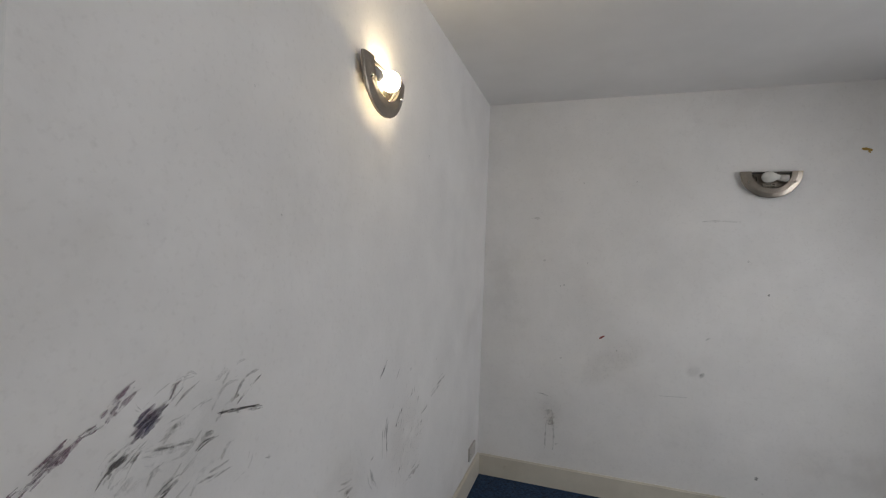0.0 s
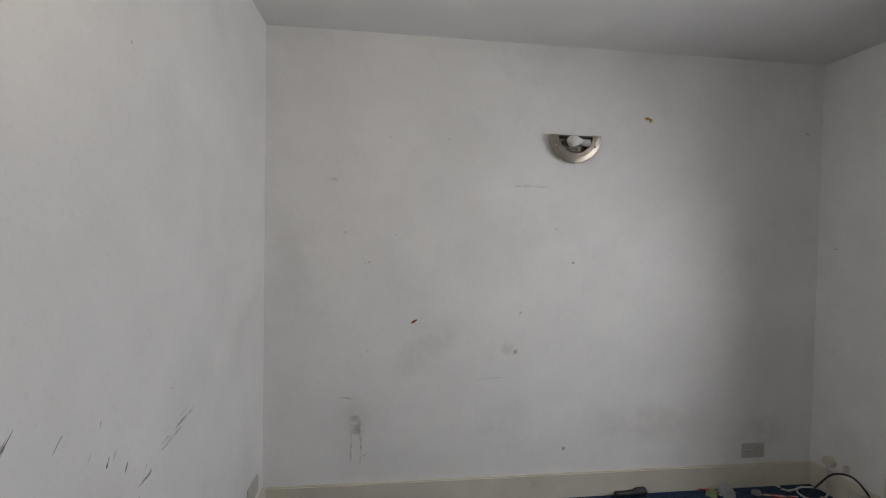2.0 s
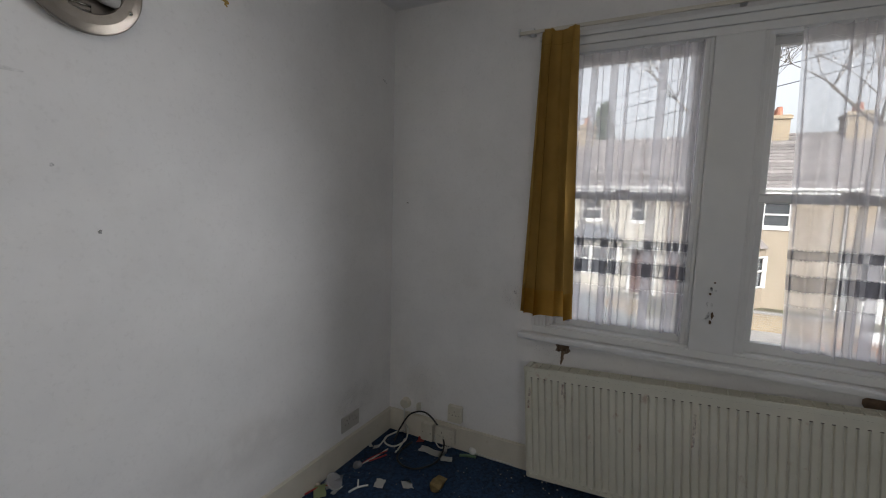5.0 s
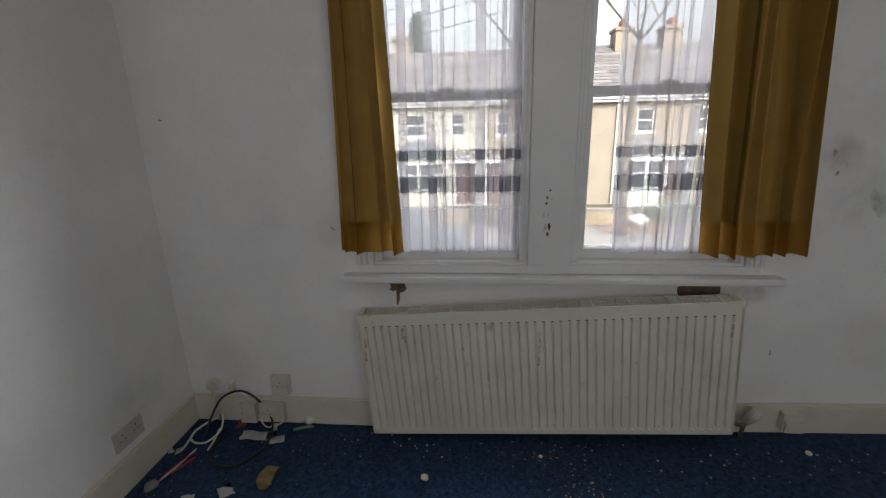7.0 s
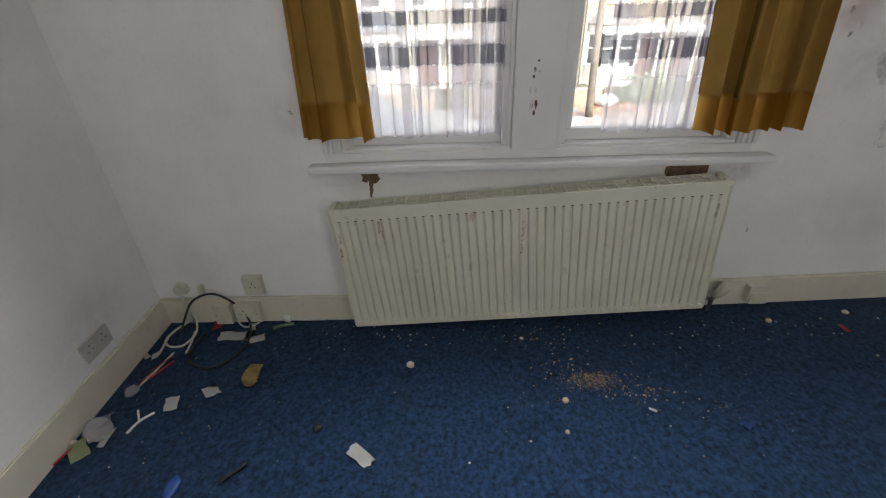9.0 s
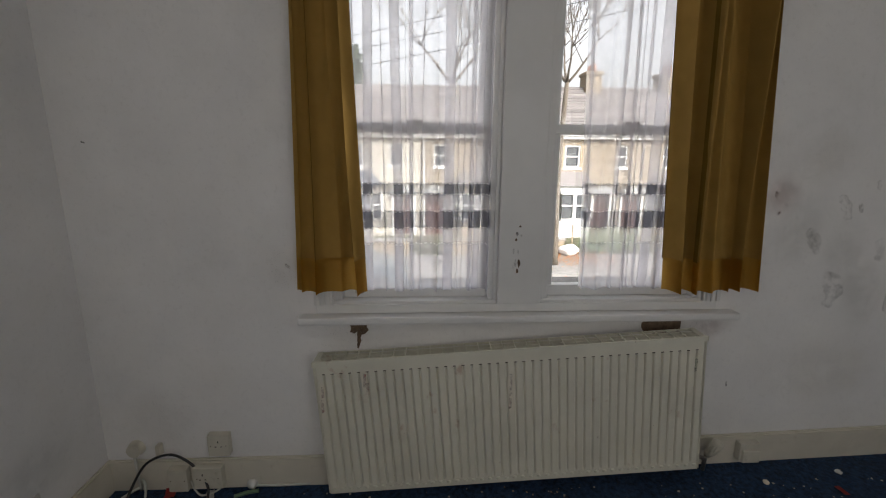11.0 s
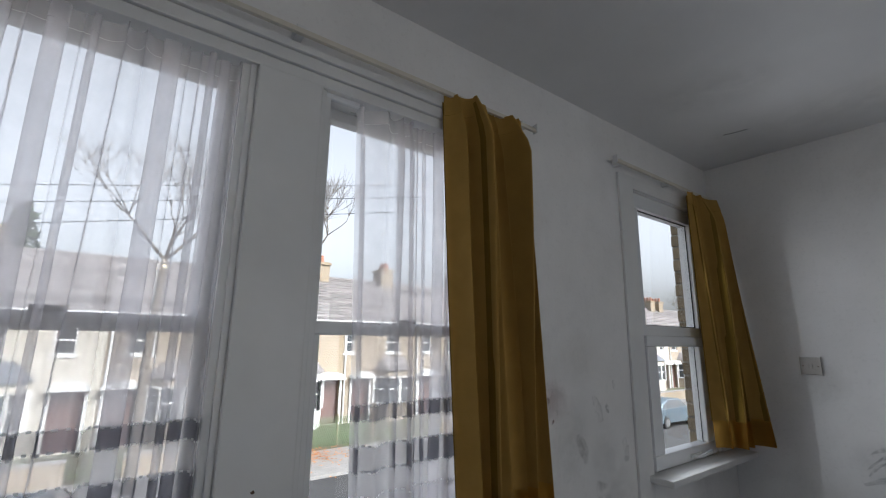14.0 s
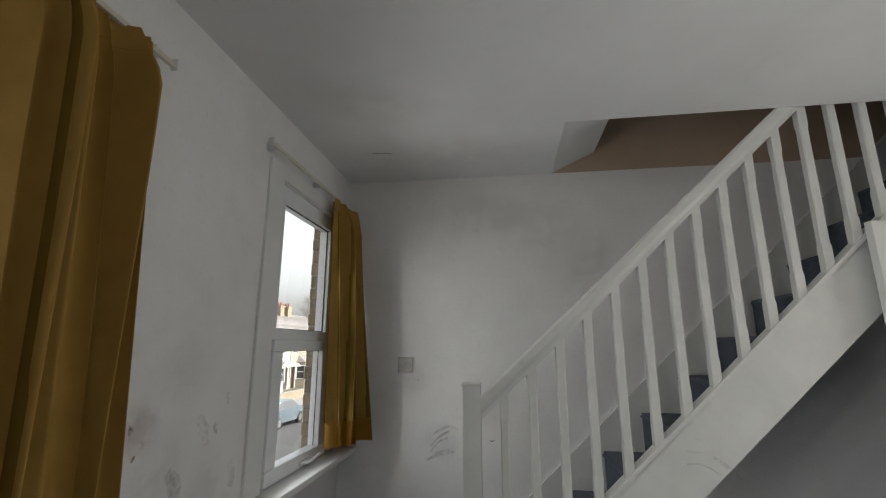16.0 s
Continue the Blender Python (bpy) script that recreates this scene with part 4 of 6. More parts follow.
def house_window(h, x, y0, y1, z0, z1, split=True):
    w = part("window", frame_ring(bmesh.new(), x - 0.04, x + 0.08, y0, y1, z0, z1, 0.07, 0.08, 0.08, 0.0), M_FRAME, h, "white framed window")
    part("pane", boxed(x + 0.04, x + 0.05, y0 + 0.06, y1 - 0.06, z0 + 0.07, z1 - 0.07), M_DULL, w, "dark glass")
    if split:
        part("glazing_bar", boxed(x - 0.01, x + 0.06, y0 + 0.07, y1 - 0.07, (z0 + z1) / 2 - 0.035, (z0 + z1) / 2 + 0.035), M_FRAME, w)
    part("sill", boxed(x - 0.14, x + 0.02, y0 - 0.08, y1 + 0.08, z0 - 0.1, z0 - 0.001), M_FRAME, h, "painted stone sill")
    return w


def tiles(bm, x0, z0, x1, z1, y0, y1, rows):
    """Overlapping courses of a roof slope from (x0, z0) up to (x1, z1)."""
    for r in range(rows):
        a, b = r / rows, (r + 1.25) / rows
        xa, za, xb, zb = x0 + (x1 - x0) * a, z0 + (z1 - z0) * a + 0.07, x0 + (x1 - x0) * min(b, 1), z0 + (z1 - z0) * min(b, 1) + 0.02
        v = [bm.verts.new(c) for c in ((xa, y0, za), (xa, y1, za), (xb, y1, zb), (xb, y0, zb), (xa + 0.01, y0, za - 0.05), (xa + 0.01, y1, za - 0.05))]
        bm.faces.new(v[:4])
        bm.faces.new((v[0], v[1], v[5], v[4]))


def house(y0, y1, wall, bay, door_y, uppers, label, bay_roof, brick_front=False, stack=None):
    h = thing("house", (FX, (y0 + y1) / 2, GZ), label, "house", "terraced houses")
    holes = [(a, b, z0, z1) for a, b, z0, z1 in uppers]
    holes.append((door_y - 0.5, door_y + 0.5, GZ, GZ + 2.2))
    part("wall", slab("x", FX, FX + 0.3, (y0 + 0.002, y1 - 0.002), (GZ - 0.2, EAVE), holes), wall, h)
    part("back_wall", boxed(FX + 0.31, FX + 8.3, y0 + 0.002, y1 - 0.002, GZ - 0.2, EAVE - 0.01), wall, h)
    roof = bmesh.new()
    prism(roof, ((FX - 0.25, EAVE - 0.02), (FX + 4.15, RIDGE - 0.06), (FX + 8.6, EAVE - 0.02)), y1 - y0 - 0.004, Matrix.Translation((0, y0 + 0.002, 0)))
    tiles(roof, FX - 0.3, EAVE - 0.03, FX + 4.15, RIDGE, y0 + 0.002, y1 - 0.002, 16)
    rf = part("roof", roof, M_SLATE, h, "grey-brown tiled roof")
    part("ridge_tiles", tube(bmesh.new(), [(FX + 4.15, y0, RIDGE), (FX + 4.15, y1, RIDGE)], 0.14, 8), M_SLATE, rf)
    part("gutter", tube(bmesh.new(), [(FX - 0.33, y0, EAVE - 0.03), (FX - 0.33, y1, EAVE - 0.03)], 0.06, 6), M_FRAME, h, "white gutter")
    part("fascia", boxed(FX - 0.26, FX - 0.22, y0, y1, EAVE - 0.22, EAVE - 0.02), M_FRAME, h)
    part("downpipe", tube(bmesh.new(), [(FX - 0.08, y1 - 0.15, GZ), (FX - 0.08, y1 - 0.15, EAVE - 0.1)], 0.045, 6), M_FRAME, h)
    ys = y1 if stack is None else stack
    st = boxed(FX + 3.6, FX + 4.7, ys - 0.45, ys + 0.45, RIDGE - 0.9, RIDGE + 0.95)
    box(st, FX + 3.52, FX + 4.78, ys - 0.52, ys + 0.52, RIDGE + 0.75, RIDGE + 0.9)
    ch = part("chimney", st, M_STOCK, h, "brick chimney stack")
    for k in range(3):
        part("chimney_pot", tube(bmesh.new(), [(FX + 3.8 + 0.35 * k, ys, RIDGE + 0.9), (FX + 3.8 + 0.35 * k, ys, RIDGE + 1.35)], 0.13, 8, radii=[0.15, 0.11]), M_POT, ch, "clay pot")
    for a, b, z0, z1 in uppers:
        house_window(h, FX + 0.09, a, b, z0, z1)
    c, half, d = bay, 1.2, 0.75
    base = bmesh.new()
    outline = ((FX, c - half), (FX - d, c - half * 0.62), (FX - d, c + half * 0.62), (FX, c + half))
    for lo, hi, nm in ((GZ - 0.2, -1.95, "bay_base"), (-0.55, -0.2, "bay")):
        base = bmesh.new()
        va = [base.verts.new((x, y, lo)) for x, y in outline]
        vb = [base.verts.new((x, y, hi)) for x, y in outline]
        base.faces.new(va)
        base.faces.new(vb[::-1])
        for i in range(4):
            j = (i + 1) % 4
            base.faces.new((va[i], va[j], vb[j], vb[i]))
        bw = part(nm, base, wall if not brick_front else M_FRAME, h, "three-sided bay")
    top = bmesh.new()
    va = [top.verts.new((x - (0.15 if x < FX else 0), c + (y - c) * 1.1, -0.2)) for x, y in outline]
    vb = [top.verts.new((FX, c - half * 0.55, 0.5)), top.verts.new((FX, c + half * 0.55, 0.5))]
    top.faces.new((va[0], va[1], vb[0]))
    top.faces.new((va[1], va[2], vb[1], vb[0]))
    top.faces.new((va[2], va[3], vb[1]))
    top.faces.new(va[::-1])
    part("bay_roof", top, bay_roof, h, "small hipped bay roof")
    glass = bmesh.new()
    va = [glass.verts.new((x + 0.06, c + (y - c) * 0.95, -1.95)) for x, y in outline]
    vb = [glass.verts.new((x + 0.06, c + (y - c) * 0.95, -0.55)) for x, y in outline]
    for i in range(3):
        glass.faces.new((va[i], va[i + 1], vb[i + 1], vb[i]))
    part("bay_pane", glass, M_DULL, bw, "dark glass")
    bars = bmesh.new()
    for (xa, ya), (xb, yb), n in ((outline[0], outline[1], 1), (outline[1], outline[2], 2), (outline[2], outline[3], 1)):
        for k in range(n + 1):
            f = k / n
            x, y = xa + (xb - xa) * f, ya + (yb - ya) * f
            box(bars, x - 0.07, x + 0.07, y - 0.08, y + 0.08, -1.95, -0.55)
        for z in (-1.9, -1.2, -0.6):
            tube(bars, [(xa, ya, z), (xb, yb, z)], 0.05, 4)
    part("bay_frame", bars, M_FRAME, bw, "white window frames")
    dr = part("door", boxed(FX + 0.2, FX + 0.25, door_y - 0.5, door_y + 0.5, GZ - 0.1, GZ + 2.2), M_DOOR, h, "dark front door")
    hood = bmesh.new()
    ring0 = [(door_y + 0.68 * math.cos(t), GZ + 2.2 + 0.36 * math.sin(t)) for t in (math.pi * k / 10 for k in range(11))]
    va = [hood.verts.new((FX - 0.5, y, z)) for y, z in ring0]
    vb = [hood.verts.new((FX + 0.01, y, z)) for y, z in ring0]
    hood.faces.new(va)
    for i in range(10):
        hood.faces.new((va[i], va[i + 1], vb[i + 1], vb[i]))
    part("door_hood", hood, M_FRAME, h, "white arched door hood")
    part("door_surround", frame_ring(bmesh.new(), FX - 0.08, FX - 0.001, door_y - 0.62, door_y + 0.62, GZ - 0.1, GZ + 2.22, 0.12, 0.02, 0.02, 0.0), M_FRAME, h)
    return h


UP = (0.70, 1.82)
ha = house(3.1, 9.4, M_CREAM, 6.3, 4.0, ((6.0, 7.0, *UP), (4.0, 4.7, *UP)), "cream rendered terraced house with a hipped bay window", M_SLATE_B, stack=7.7)
hb_ = house(-3.2, 3.1, M_RENDER, 0.35, 2.4, ((1.45, 2.45, *UP), (-1.6, -0.6, *UP)), "tan rendered terraced house with an arched door hood", M_SLATE, stack=-1.4)
hc = house(-6.9, -3.2, M_STOCK, -4.7, -6.3, ((-5.1, -4.3, *UP),), "yellow brick terraced house with a white bay window", M_SLATE, True, stack=-4.4)
he = house(-11.4, -6.9, M_RENDER, -10.0, -8.0, ((-7.6, -7.0, *UP), (-10.4, -9.5, *UP)), "tan rendered terraced house with a white arched door hood", M_SLATE)
hf = house(-15.8, -11.4, M_RENDER, -14.2, -12.2, ((-12.6, -11.9, *UP), (-14.7, -13.7, *UP)), "tan rendered terraced house with a bay window", M_SLATE)
hd = house(9.4, 15.7, M_FRAME, 12.4, 10.4, ((12.0, 13.0, *UP), (9.9, 10.7, *UP)), "white painted terraced house", M_SLATE)
for k, src in ((-2, ha), (-3, hb_), (-4, hd), (-5, ha), (-6, hb_), (-7, hd), (-8, hb_), (4, hb_), (5, ha), (6, hd), (7, hb_), (8, ha)):
    at_y = -6.35 + 6.3 * k
    copy_thing(src, Matrix.Translation((FX, at_y, GZ)))

for y0, y1 in ((-3.0, 2.2), (3.6, 9.0), (-45, -10), (9.8, 40)):
    wall_low = thing("garden_wall", (19.45, (y0 + y1) / 2, GZ), "low brick front garden wall beside the pavement", "wall", "garden walls")
    part("brickwork", boxed(19.35, 19.55, y0, y1, GZ - 0.1, GZ + 0.6), M_STOCK, wall_low)
    part("coping", boxed(19.31, 19.59, y0 - 0.03, y1 + 0.03, GZ + 0.6, GZ + 0.67, bevel=0.01), M_PAVE, wall_low)

fence = thing("mesh_fence", (19.8, -4.6, GZ), "sagging green mesh garden fence", "fence")
bm = bmesh.new()
for k in range(28):
    y = -3.6 - 0.09 * k
    tube(bm, [(19.8, y, GZ), (19.8, y - 0.5, GZ + 1.1)], 0.012, 4)
    tube(bm, [(19.82, y, GZ + 1.1), (19.82, y - 0.5, GZ)], 0.012, 4)
part("mesh", bm, M_FENCE, fence, "crossed green laths")
for y in (-3.5, -5.0, -6.6):
    part("post", tube(bmesh.new(), [(19.85, y, GZ - 0.05), (19.85, y, GZ + 1.2)], 0.04, 6), M_BOARD, fence)

bag = bmesh.new()
bmesh.ops.create_icosphere(bag, subdivisions=3, radius=0.32)
for v in bag.verts:
    v.co = Vector((v.co.x, v.co.y * 1.25, v.co.z * 0.8)) * (1 + 0.35 * noise.noise(v.co * 4.0))
    v.co += Vector((19.15, -3.15, GZ + 0.22))
tagged(part("rubbish_sack", bag, M_BAG, None, "", True), "white plastic rubbish sack dumped on the ground", "sack")
rng = random.Random(4)
lv = bmesh.new()
for _ in range(700):
    x, y = rng.gauss(18.6, 0.7), rng.gauss(-3.2, 0.9)
    s = rng.uniform(0.03, 0.075)
    a = rng.uniform(0, 6.3)
    z = GZ + 0.012 + rng.uniform(0, 0.03) - (0.1 if x < 16.2 else 0)
    q = [lv.verts.new((x + s * math.cos(a + t), y + s * math.sin(a + t) * 0.6, z + rng.uniform(0, 0.02))) for t in (0, 1.6, 3.1, 4.7)]
    lv.faces.new(q)
tagged(part("fallen_leaves", lv, M_LEAF), "drift of orange fallen leaves", "leaves", kind="stuff")


def bare_tree(at, seed, knuckle, label, spread=1.0):
    rng = random.Random(seed)
    t = thing("tree", at, label, "tree", "bare street trees")
    base = Vector(at)
    part("trunk", tube(bmesh.new(), arc([base, base + Vector((0.05, 0.05, knuckle * 0.5)), base + Vector((0, -0.06, knuckle))], 5), 0.2, 10, radii=[0.15 - 0.007 * i for i in range(11)]), M_BARK, t, "", True)
    limbs, twigs = bmesh.new(), bmesh.new()

    def grow(p, d, length, r, level):
        pts = [p]
        for _ in range(4):
            d = (d + Vector((rng.gauss(0, 0.12), rng.gauss(0, 0.12), rng.gauss(0.06, 0.08)))).normalized()
            pts.append(pts[-1] + d * length / 4)
        tube(limbs if level < 2 else twigs, pts, r, 6 if level < 2 else 3, radii=[r * (1 - 0.14 * i) for i in range(5)])
        if level == 1:
            bmesh.ops.create_icosphere(limbs, subdivisions=1, radius=r * 1.9, matrix=Matrix.Translation(pts[-1]))
        if level >= 3:
            return
        n = (5, 6, 6)[level]
        for i in range(n):
            a = rng.uniform(0, 2 * math.pi)
            side = Vector((math.cos(a), math.sin(a), rng.uniform(0.1, 0.9)))
            nd = (d * rng.uniform(0.3, 0.9) + side * (0.85 if level == 0 else 0.6) * spread).normalized()
            q = pts[-1] if rng.random() < 0.6 else pts[rng.randrange(2, 5)]
            grow(q, nd, length * rng.uniform(0.55, 0.85), max(r * 0.40, 0.006), level + 1)

    for k in range(4):
        a = 2 * math.pi * (k + rng.uniform(-0.2, 0.2)) / 4
        grow(base + Vector((0, -0.06, knuckle - 0.05)), Vector((0.5 * math.cos(a), 0.8 * math.sin(a), 0.8)).normalized(), 1.7, 0.055, 0)
    part("limbs", limbs, M_BARK, t, "knobbly pollarded limbs", True)
    tagged(part("twigs", twigs, M_BARK, t, "fine bare twigs"), kind="stuff")
    return t


bare_tree((17.6, 2.05, GZ), 3, 6.6, "bare pollarded street tree with knobbly limbs")
bare_tree((17.6, -2.05, GZ), 6, 6.7, "bare street tree with fine twigs", 0.8)
bare_tree((17.6, -33.0, GZ), 9, 4.6, "bare street tree far along the road", 0.9)
ever = thing("tree", (38, 8.2, GZ), "dark evergreen tree behind the rooftops", "tree")
part("trunk", tube(bmesh.new(), [(38, 8.2, GZ), (38, 8.2, 5.5)], 0.25, 8), M_BARK, ever)
rng = random.Random(12)
cl = bmesh.new()
for _ in range(900):
    h = rng.random()
    r = (1 - h) * 1.5 + 0.3
    a = rng.uniform(0, 6.3)
    p = Vector((38 + r * rng.random() ** 0.5 * math.cos(a), 8.2 + r * rng.random() ** 0.5 * math.sin(a), 3.2 + 6.0 * h + rng.gauss(0, 0.15)))
    q = [cl.verts.new(p + Vector((rng.gauss(0, 0.16), rng.gauss(0, 0.16), rng.gauss(0, 0.12)))) for _ in range(4)]
    cl.faces.new(q[:3])
    cl.faces.new(q[1:])
tagged(part("crown", cl, M_GREEN, ever, "uneven dark needles"), kind="stuff")

for k, (x, za, zb) in enumerate(((9.0, 4.75, 2.7), (9.0, 4.5, 2.5), (9.0, 4.2, 2.25))):
    tagged(part("overhead_wire", tube(bmesh.new(), arc([(x, -6.0, za + 0.75), (x, -2.5, za), (x, 3.2, (za + zb) / 2 - 0.25), (x + 0.4, 12.0, zb - 1.0)], 6), 0.006, 4), M_CABLE), "thin black overhead cable across the street", "cable", "overhead cables")
tp = thing("telegraph_pole", (9.0, -6.0, GZ), "tall wooden telegraph pole beside the street", "pole")
part("pole", tube(bmesh.new(), [(9.0, -6.0, GZ - 0.1), (9.0, -6.0, 6.0)], 0.12, 10), M_BARK, tp)
part("cross_arm", boxed(8.93, 9.07, -6.4, -5.6, 5.2, 5.3, bevel=0.01), M_BARK, tp)
tagged(part("overhead_wire", tube(bmesh.new(), arc([(9.0, -6.0, 5.25), (11.5, -13.0, 4.6), (FX, -34.0, 2.2)], 8), 0.012, 4), M_CABLE), "thin black service cable slanting over the street", "cable", "overhead cables")


def car(y, x, label):
    c = thing("car", (x, y, GZ - 0.1), label, "car")
    z = GZ - 0.1
    side = [(-2.0, 0.35), (-2.05, 0.62), (-1.95, 0.85), (-1.05, 0.98), (-0.45, 1.40), (0.75, 1.46), (1.45, 1.25), (1.85, 0.98), (2.0, 0.85), (2.02, 0.5), (1.9, 0.3), (-1.85, 0.25)]
    bm = bmesh.new()
    rings = []
    for dx, k in ((-0.86, 0.97), (-0.78, 1.0), (0.78, 1.0), (0.86, 0.97)):
        rings.append([bm.verts.new((x + dx * (0.86 if h > 1.2 else 1.0), y + l * k, z + h * (0.985 if abs(dx) > 0.8 else 1.0))) for l, h in side])
    for a, b in zip(rings, rings[1:]):
        for i in range(len(side)):
            j = (i + 1) % len(side)
            bm.faces.new((a[i], a[j], b[j], b[i]))
    bm.faces.new(rings[0])
    bm.faces.new(rings[-1][::-1])
    part("body", bm, M_CAR, c)
    for s in (-1, 1):
        bm = bmesh.new()
        q = [(-0.95, 1.0), (-0.42, 1.34), (0.7, 1.39), (1.35, 1.2), (1.5, 1.0)]
        a = [bm.verts.new((x + s * (0.865 - 0.1 * (h - 1.0) / 0.4), y + l, z + h)) for l, h in q]
        bm.faces.new(a if s > 0 else a[::-1])
        part("side_window", bm, M_DULL, c, "dark side glass")
        for l in (-1.25, 1.25):
            w = bmesh.new()
            bmesh.ops.create_cone(w, cap_ends=True, segments=20, radius1=0.31, radius2=0.31, depth=0.2, matrix=Matrix.Translation((x + s * 0.79, y + l, z + 0.31)) @ Matrix.Rotation(math.pi / 2, 4, "Y"))
            wh = part("wheel", w, M_TYRE, c, "black tyre")
            r = bmesh.new()
            bmesh.ops.create_cone(r, cap_ends=True, segments=16, radius1=0.2, radius2=0.17, depth=0.02, matrix=Matrix.Translation((x + s * 0.895, y + l, z + 0.31)) @ Matrix.Rotation(math.pi / 2, 4, "Y"))
            part("rim", r, M_CHROME, wh, "silver alloy rim")
    for s in (-0.6, 0.6):
        part("headlight", boxed(x + s - 0.16, x + s + 0.16, y - 2.03, y - 1.9, z + 0.62, z + 0.78, bevel=0.03), M_CHROME, c)
        part("rear_light", boxed(x + s - 0.14, x + s + 0.14, y + 1.9, y + 2.02, z + 0.72, z + 0.92, bevel=0.02), M_POT, c)
    return c


car(-21.9, 15.0, "silver-blue hatchback parked along the far kerb")
car(5.6, 15.1, "silver-blue hatchback parked opposite the window")
for dy, mat, lab in ((0, M_BINB, "dark blue wheeled bin in a front garden"), (0.8, M_DARK, "black wheeled bin in a front garden")):
    wb = thing("wheelie_bin", (19.8, -27.4 + dy, GZ), lab, "bin", "wheeled bins")
    bm = boxed(19.5, 20.1, -27.7 + dy, -27.1 + dy, GZ - 0.03, GZ + 0.95, bevel=0.03)
    part("body", bm, mat, wb)
    part("lid", boxed(19.44, 20.14, -27.74 + dy, -27.06 + dy, GZ + 0.955, GZ + 1.03, bevel=0.02), mat, wb)

# brick reveal outside the small window
reveal = tagged(new("wall_window_reveal"), "weathered yellow brick reveal outside the small window", "wall", kind="structure")
M_BRICK = material("reveal_brick", (0.27, 0.215, 0.145), 0.9, scale=14.0, vary=0.25, bump=0.8, bump_scale=70.0, island=0.25, spots=(((0.12, 0.10, 0.08), 9.0, 0.6, 0.15, 0.6),))
M_MORTAR = material("mortar", (0.34, 0.32, 0.28), 0.95, scale=20.0, vary=0.2)
part("mortar_bed", boxed(XE + 0.086, XE + 0.15, 0.27, 0.346, 0.93, 2.23), M_MORTAR, reveal)
for k in range(17):
    out = 0.004 if k % 2 else 0.0
    part("brick", boxed(XE + 0.085, XE + 0.148 + out, 0.28, 0.358 + out * 0.5, 0.935 + 0.075 * k, 1.0 + 0.075 * k, bevel=0.006), M_BRICK, reveal)


# ---- marks on the walls ----
M_PURPLE = stain("purple_paint_smear", (0.24, 0.145, 0.20), 0.75, 26.0, (1, 1, 1), 0.36)
M_SMEAR = stain("grey_dirt_smear", (0.27, 0.265, 0.25), 0.55, 30.0, (1, 1, 1), 0.42)
M_FAINT = stain("faint_dirt_smear", (0.33, 0.32, 0.29), 0.30, 18.0, (1, 1, 1), 0.42)
M_BLUE = stain("blue_scuff", (0.10, 0.10, 0.17), 0.85, 40.0, (1, 1, 1), 0.38)
M_BLACK = stain("black_scuff", (0.11, 0.10, 0.10), 0.75, 40.0, (1, 1, 1), 0.34)
M_DRIP = stain("brown_drip", (0.42, 0.34, 0.23), 0.36, 30.0, (1, 1, 1), 0.40)
M_REDM = stain("red_mark", (0.22, 0.03, 0.02), 1.0, 60.0, (1, 1, 1), 0.1)
M_REDF = stain("faint_red_mark", (0.40, 0.17, 0.12), 0.75, 30.0, (1, 1, 1), 0.42)
M_YELLOW = stain("yellow_tape", (0.40, 0.26, 0.06), 1.0, 60.0, (1, 1, 1), 0.1)
PLANES = {"w": (wall_west, lambda u, v, d: (XW + d, u, v)), "n": (wall_north, lambda u, v, d: (u, YN - d, v)), "e": (wall_east, lambda u, v, d: (XE - d, u, v)), "s": (wall_south, lambda u, v, d: (u, YS + d, v))}
mark_rng = random.Random(77)


def mark(side, pts, width, mat, name="scuff_mark", label="", proud=0.0012):
    """A ragged stroke along points (u, v) on a wall."""
    wall, place = PLANES[side]
    pts = [p.to_2d() for p in arc([(u, v, 0) for u, v in pts], 5)]
    bm = bmesh.new()
    rows = []
    n = len(pts)
    proud += mark_rng.uniform(0, 0.0016)
    for i, p in enumerate(pts):
        d = (pts[min(i + 1, n - 1)] - pts[max(i - 1, 0)])
        d = d.normalized() if d.length else Vector((1, 0))
        q = Vector((-d.y, d.x))
        f = i / (n - 1)
        w = width * (math.sin(math.pi * (0.08 + 0.84 * f)) ** 0.6) * mark_rng.uniform(0.65, 1.25) / 2
        rows.append((bm.verts.new(place(*(p + q * w), proud)), bm.verts.new(place(*(p - q * w * mark_rng.uniform(0.7, 1.1)), proud))))
    for a, b in zip(rows, rows[1:]):
        bm.faces.new((a[0], b[0], b[1], a[1]))
    return part(name, bm, mat, wall, label)


def dot(side, u, v, size, mat, name="nail_hole", label=""):
    a = mark_rng.uniform(0, 3)
    return mark(side, ((u - size * 0.5 * math.cos(a), v - size * 0.5 * math.sin(a)), (u + size * 0.5 * math.cos(a), v + size * 0.5 * math.sin(a))), size, mat, name, label)


def smear(pts, width, mats, strokes):
    """Many thin strokes along one dirty sweep across the west wall."""
    p = [Vector(q) for q in pts]
    run = (p[-1] - p[0])
    side = Vector((-run.y, run.x)).normalized()
    for k in range(strokes):
        off = side * mark_rng.uniform(-0.5, 0.5) * width
        a, b = mark_rng.uniform(-0.04, 0.45), mark_rng.uniform(0.55, 1.04)
        line = [(p[0].lerp(p[1], 2 * f) if f < 0.5 else p[1].lerp(p[2], 2 * f - 1)) + off + side * mark_rng.gauss(0, 0.0012) for f in (a, (2 * a + b) / 3, (a + 2 * b) / 3, b)]
        mark("w", [tuple(q) for q in line], width * mark_rng.uniform(0.07, 0.24) + 0.0010, mats[k % len(mats)])


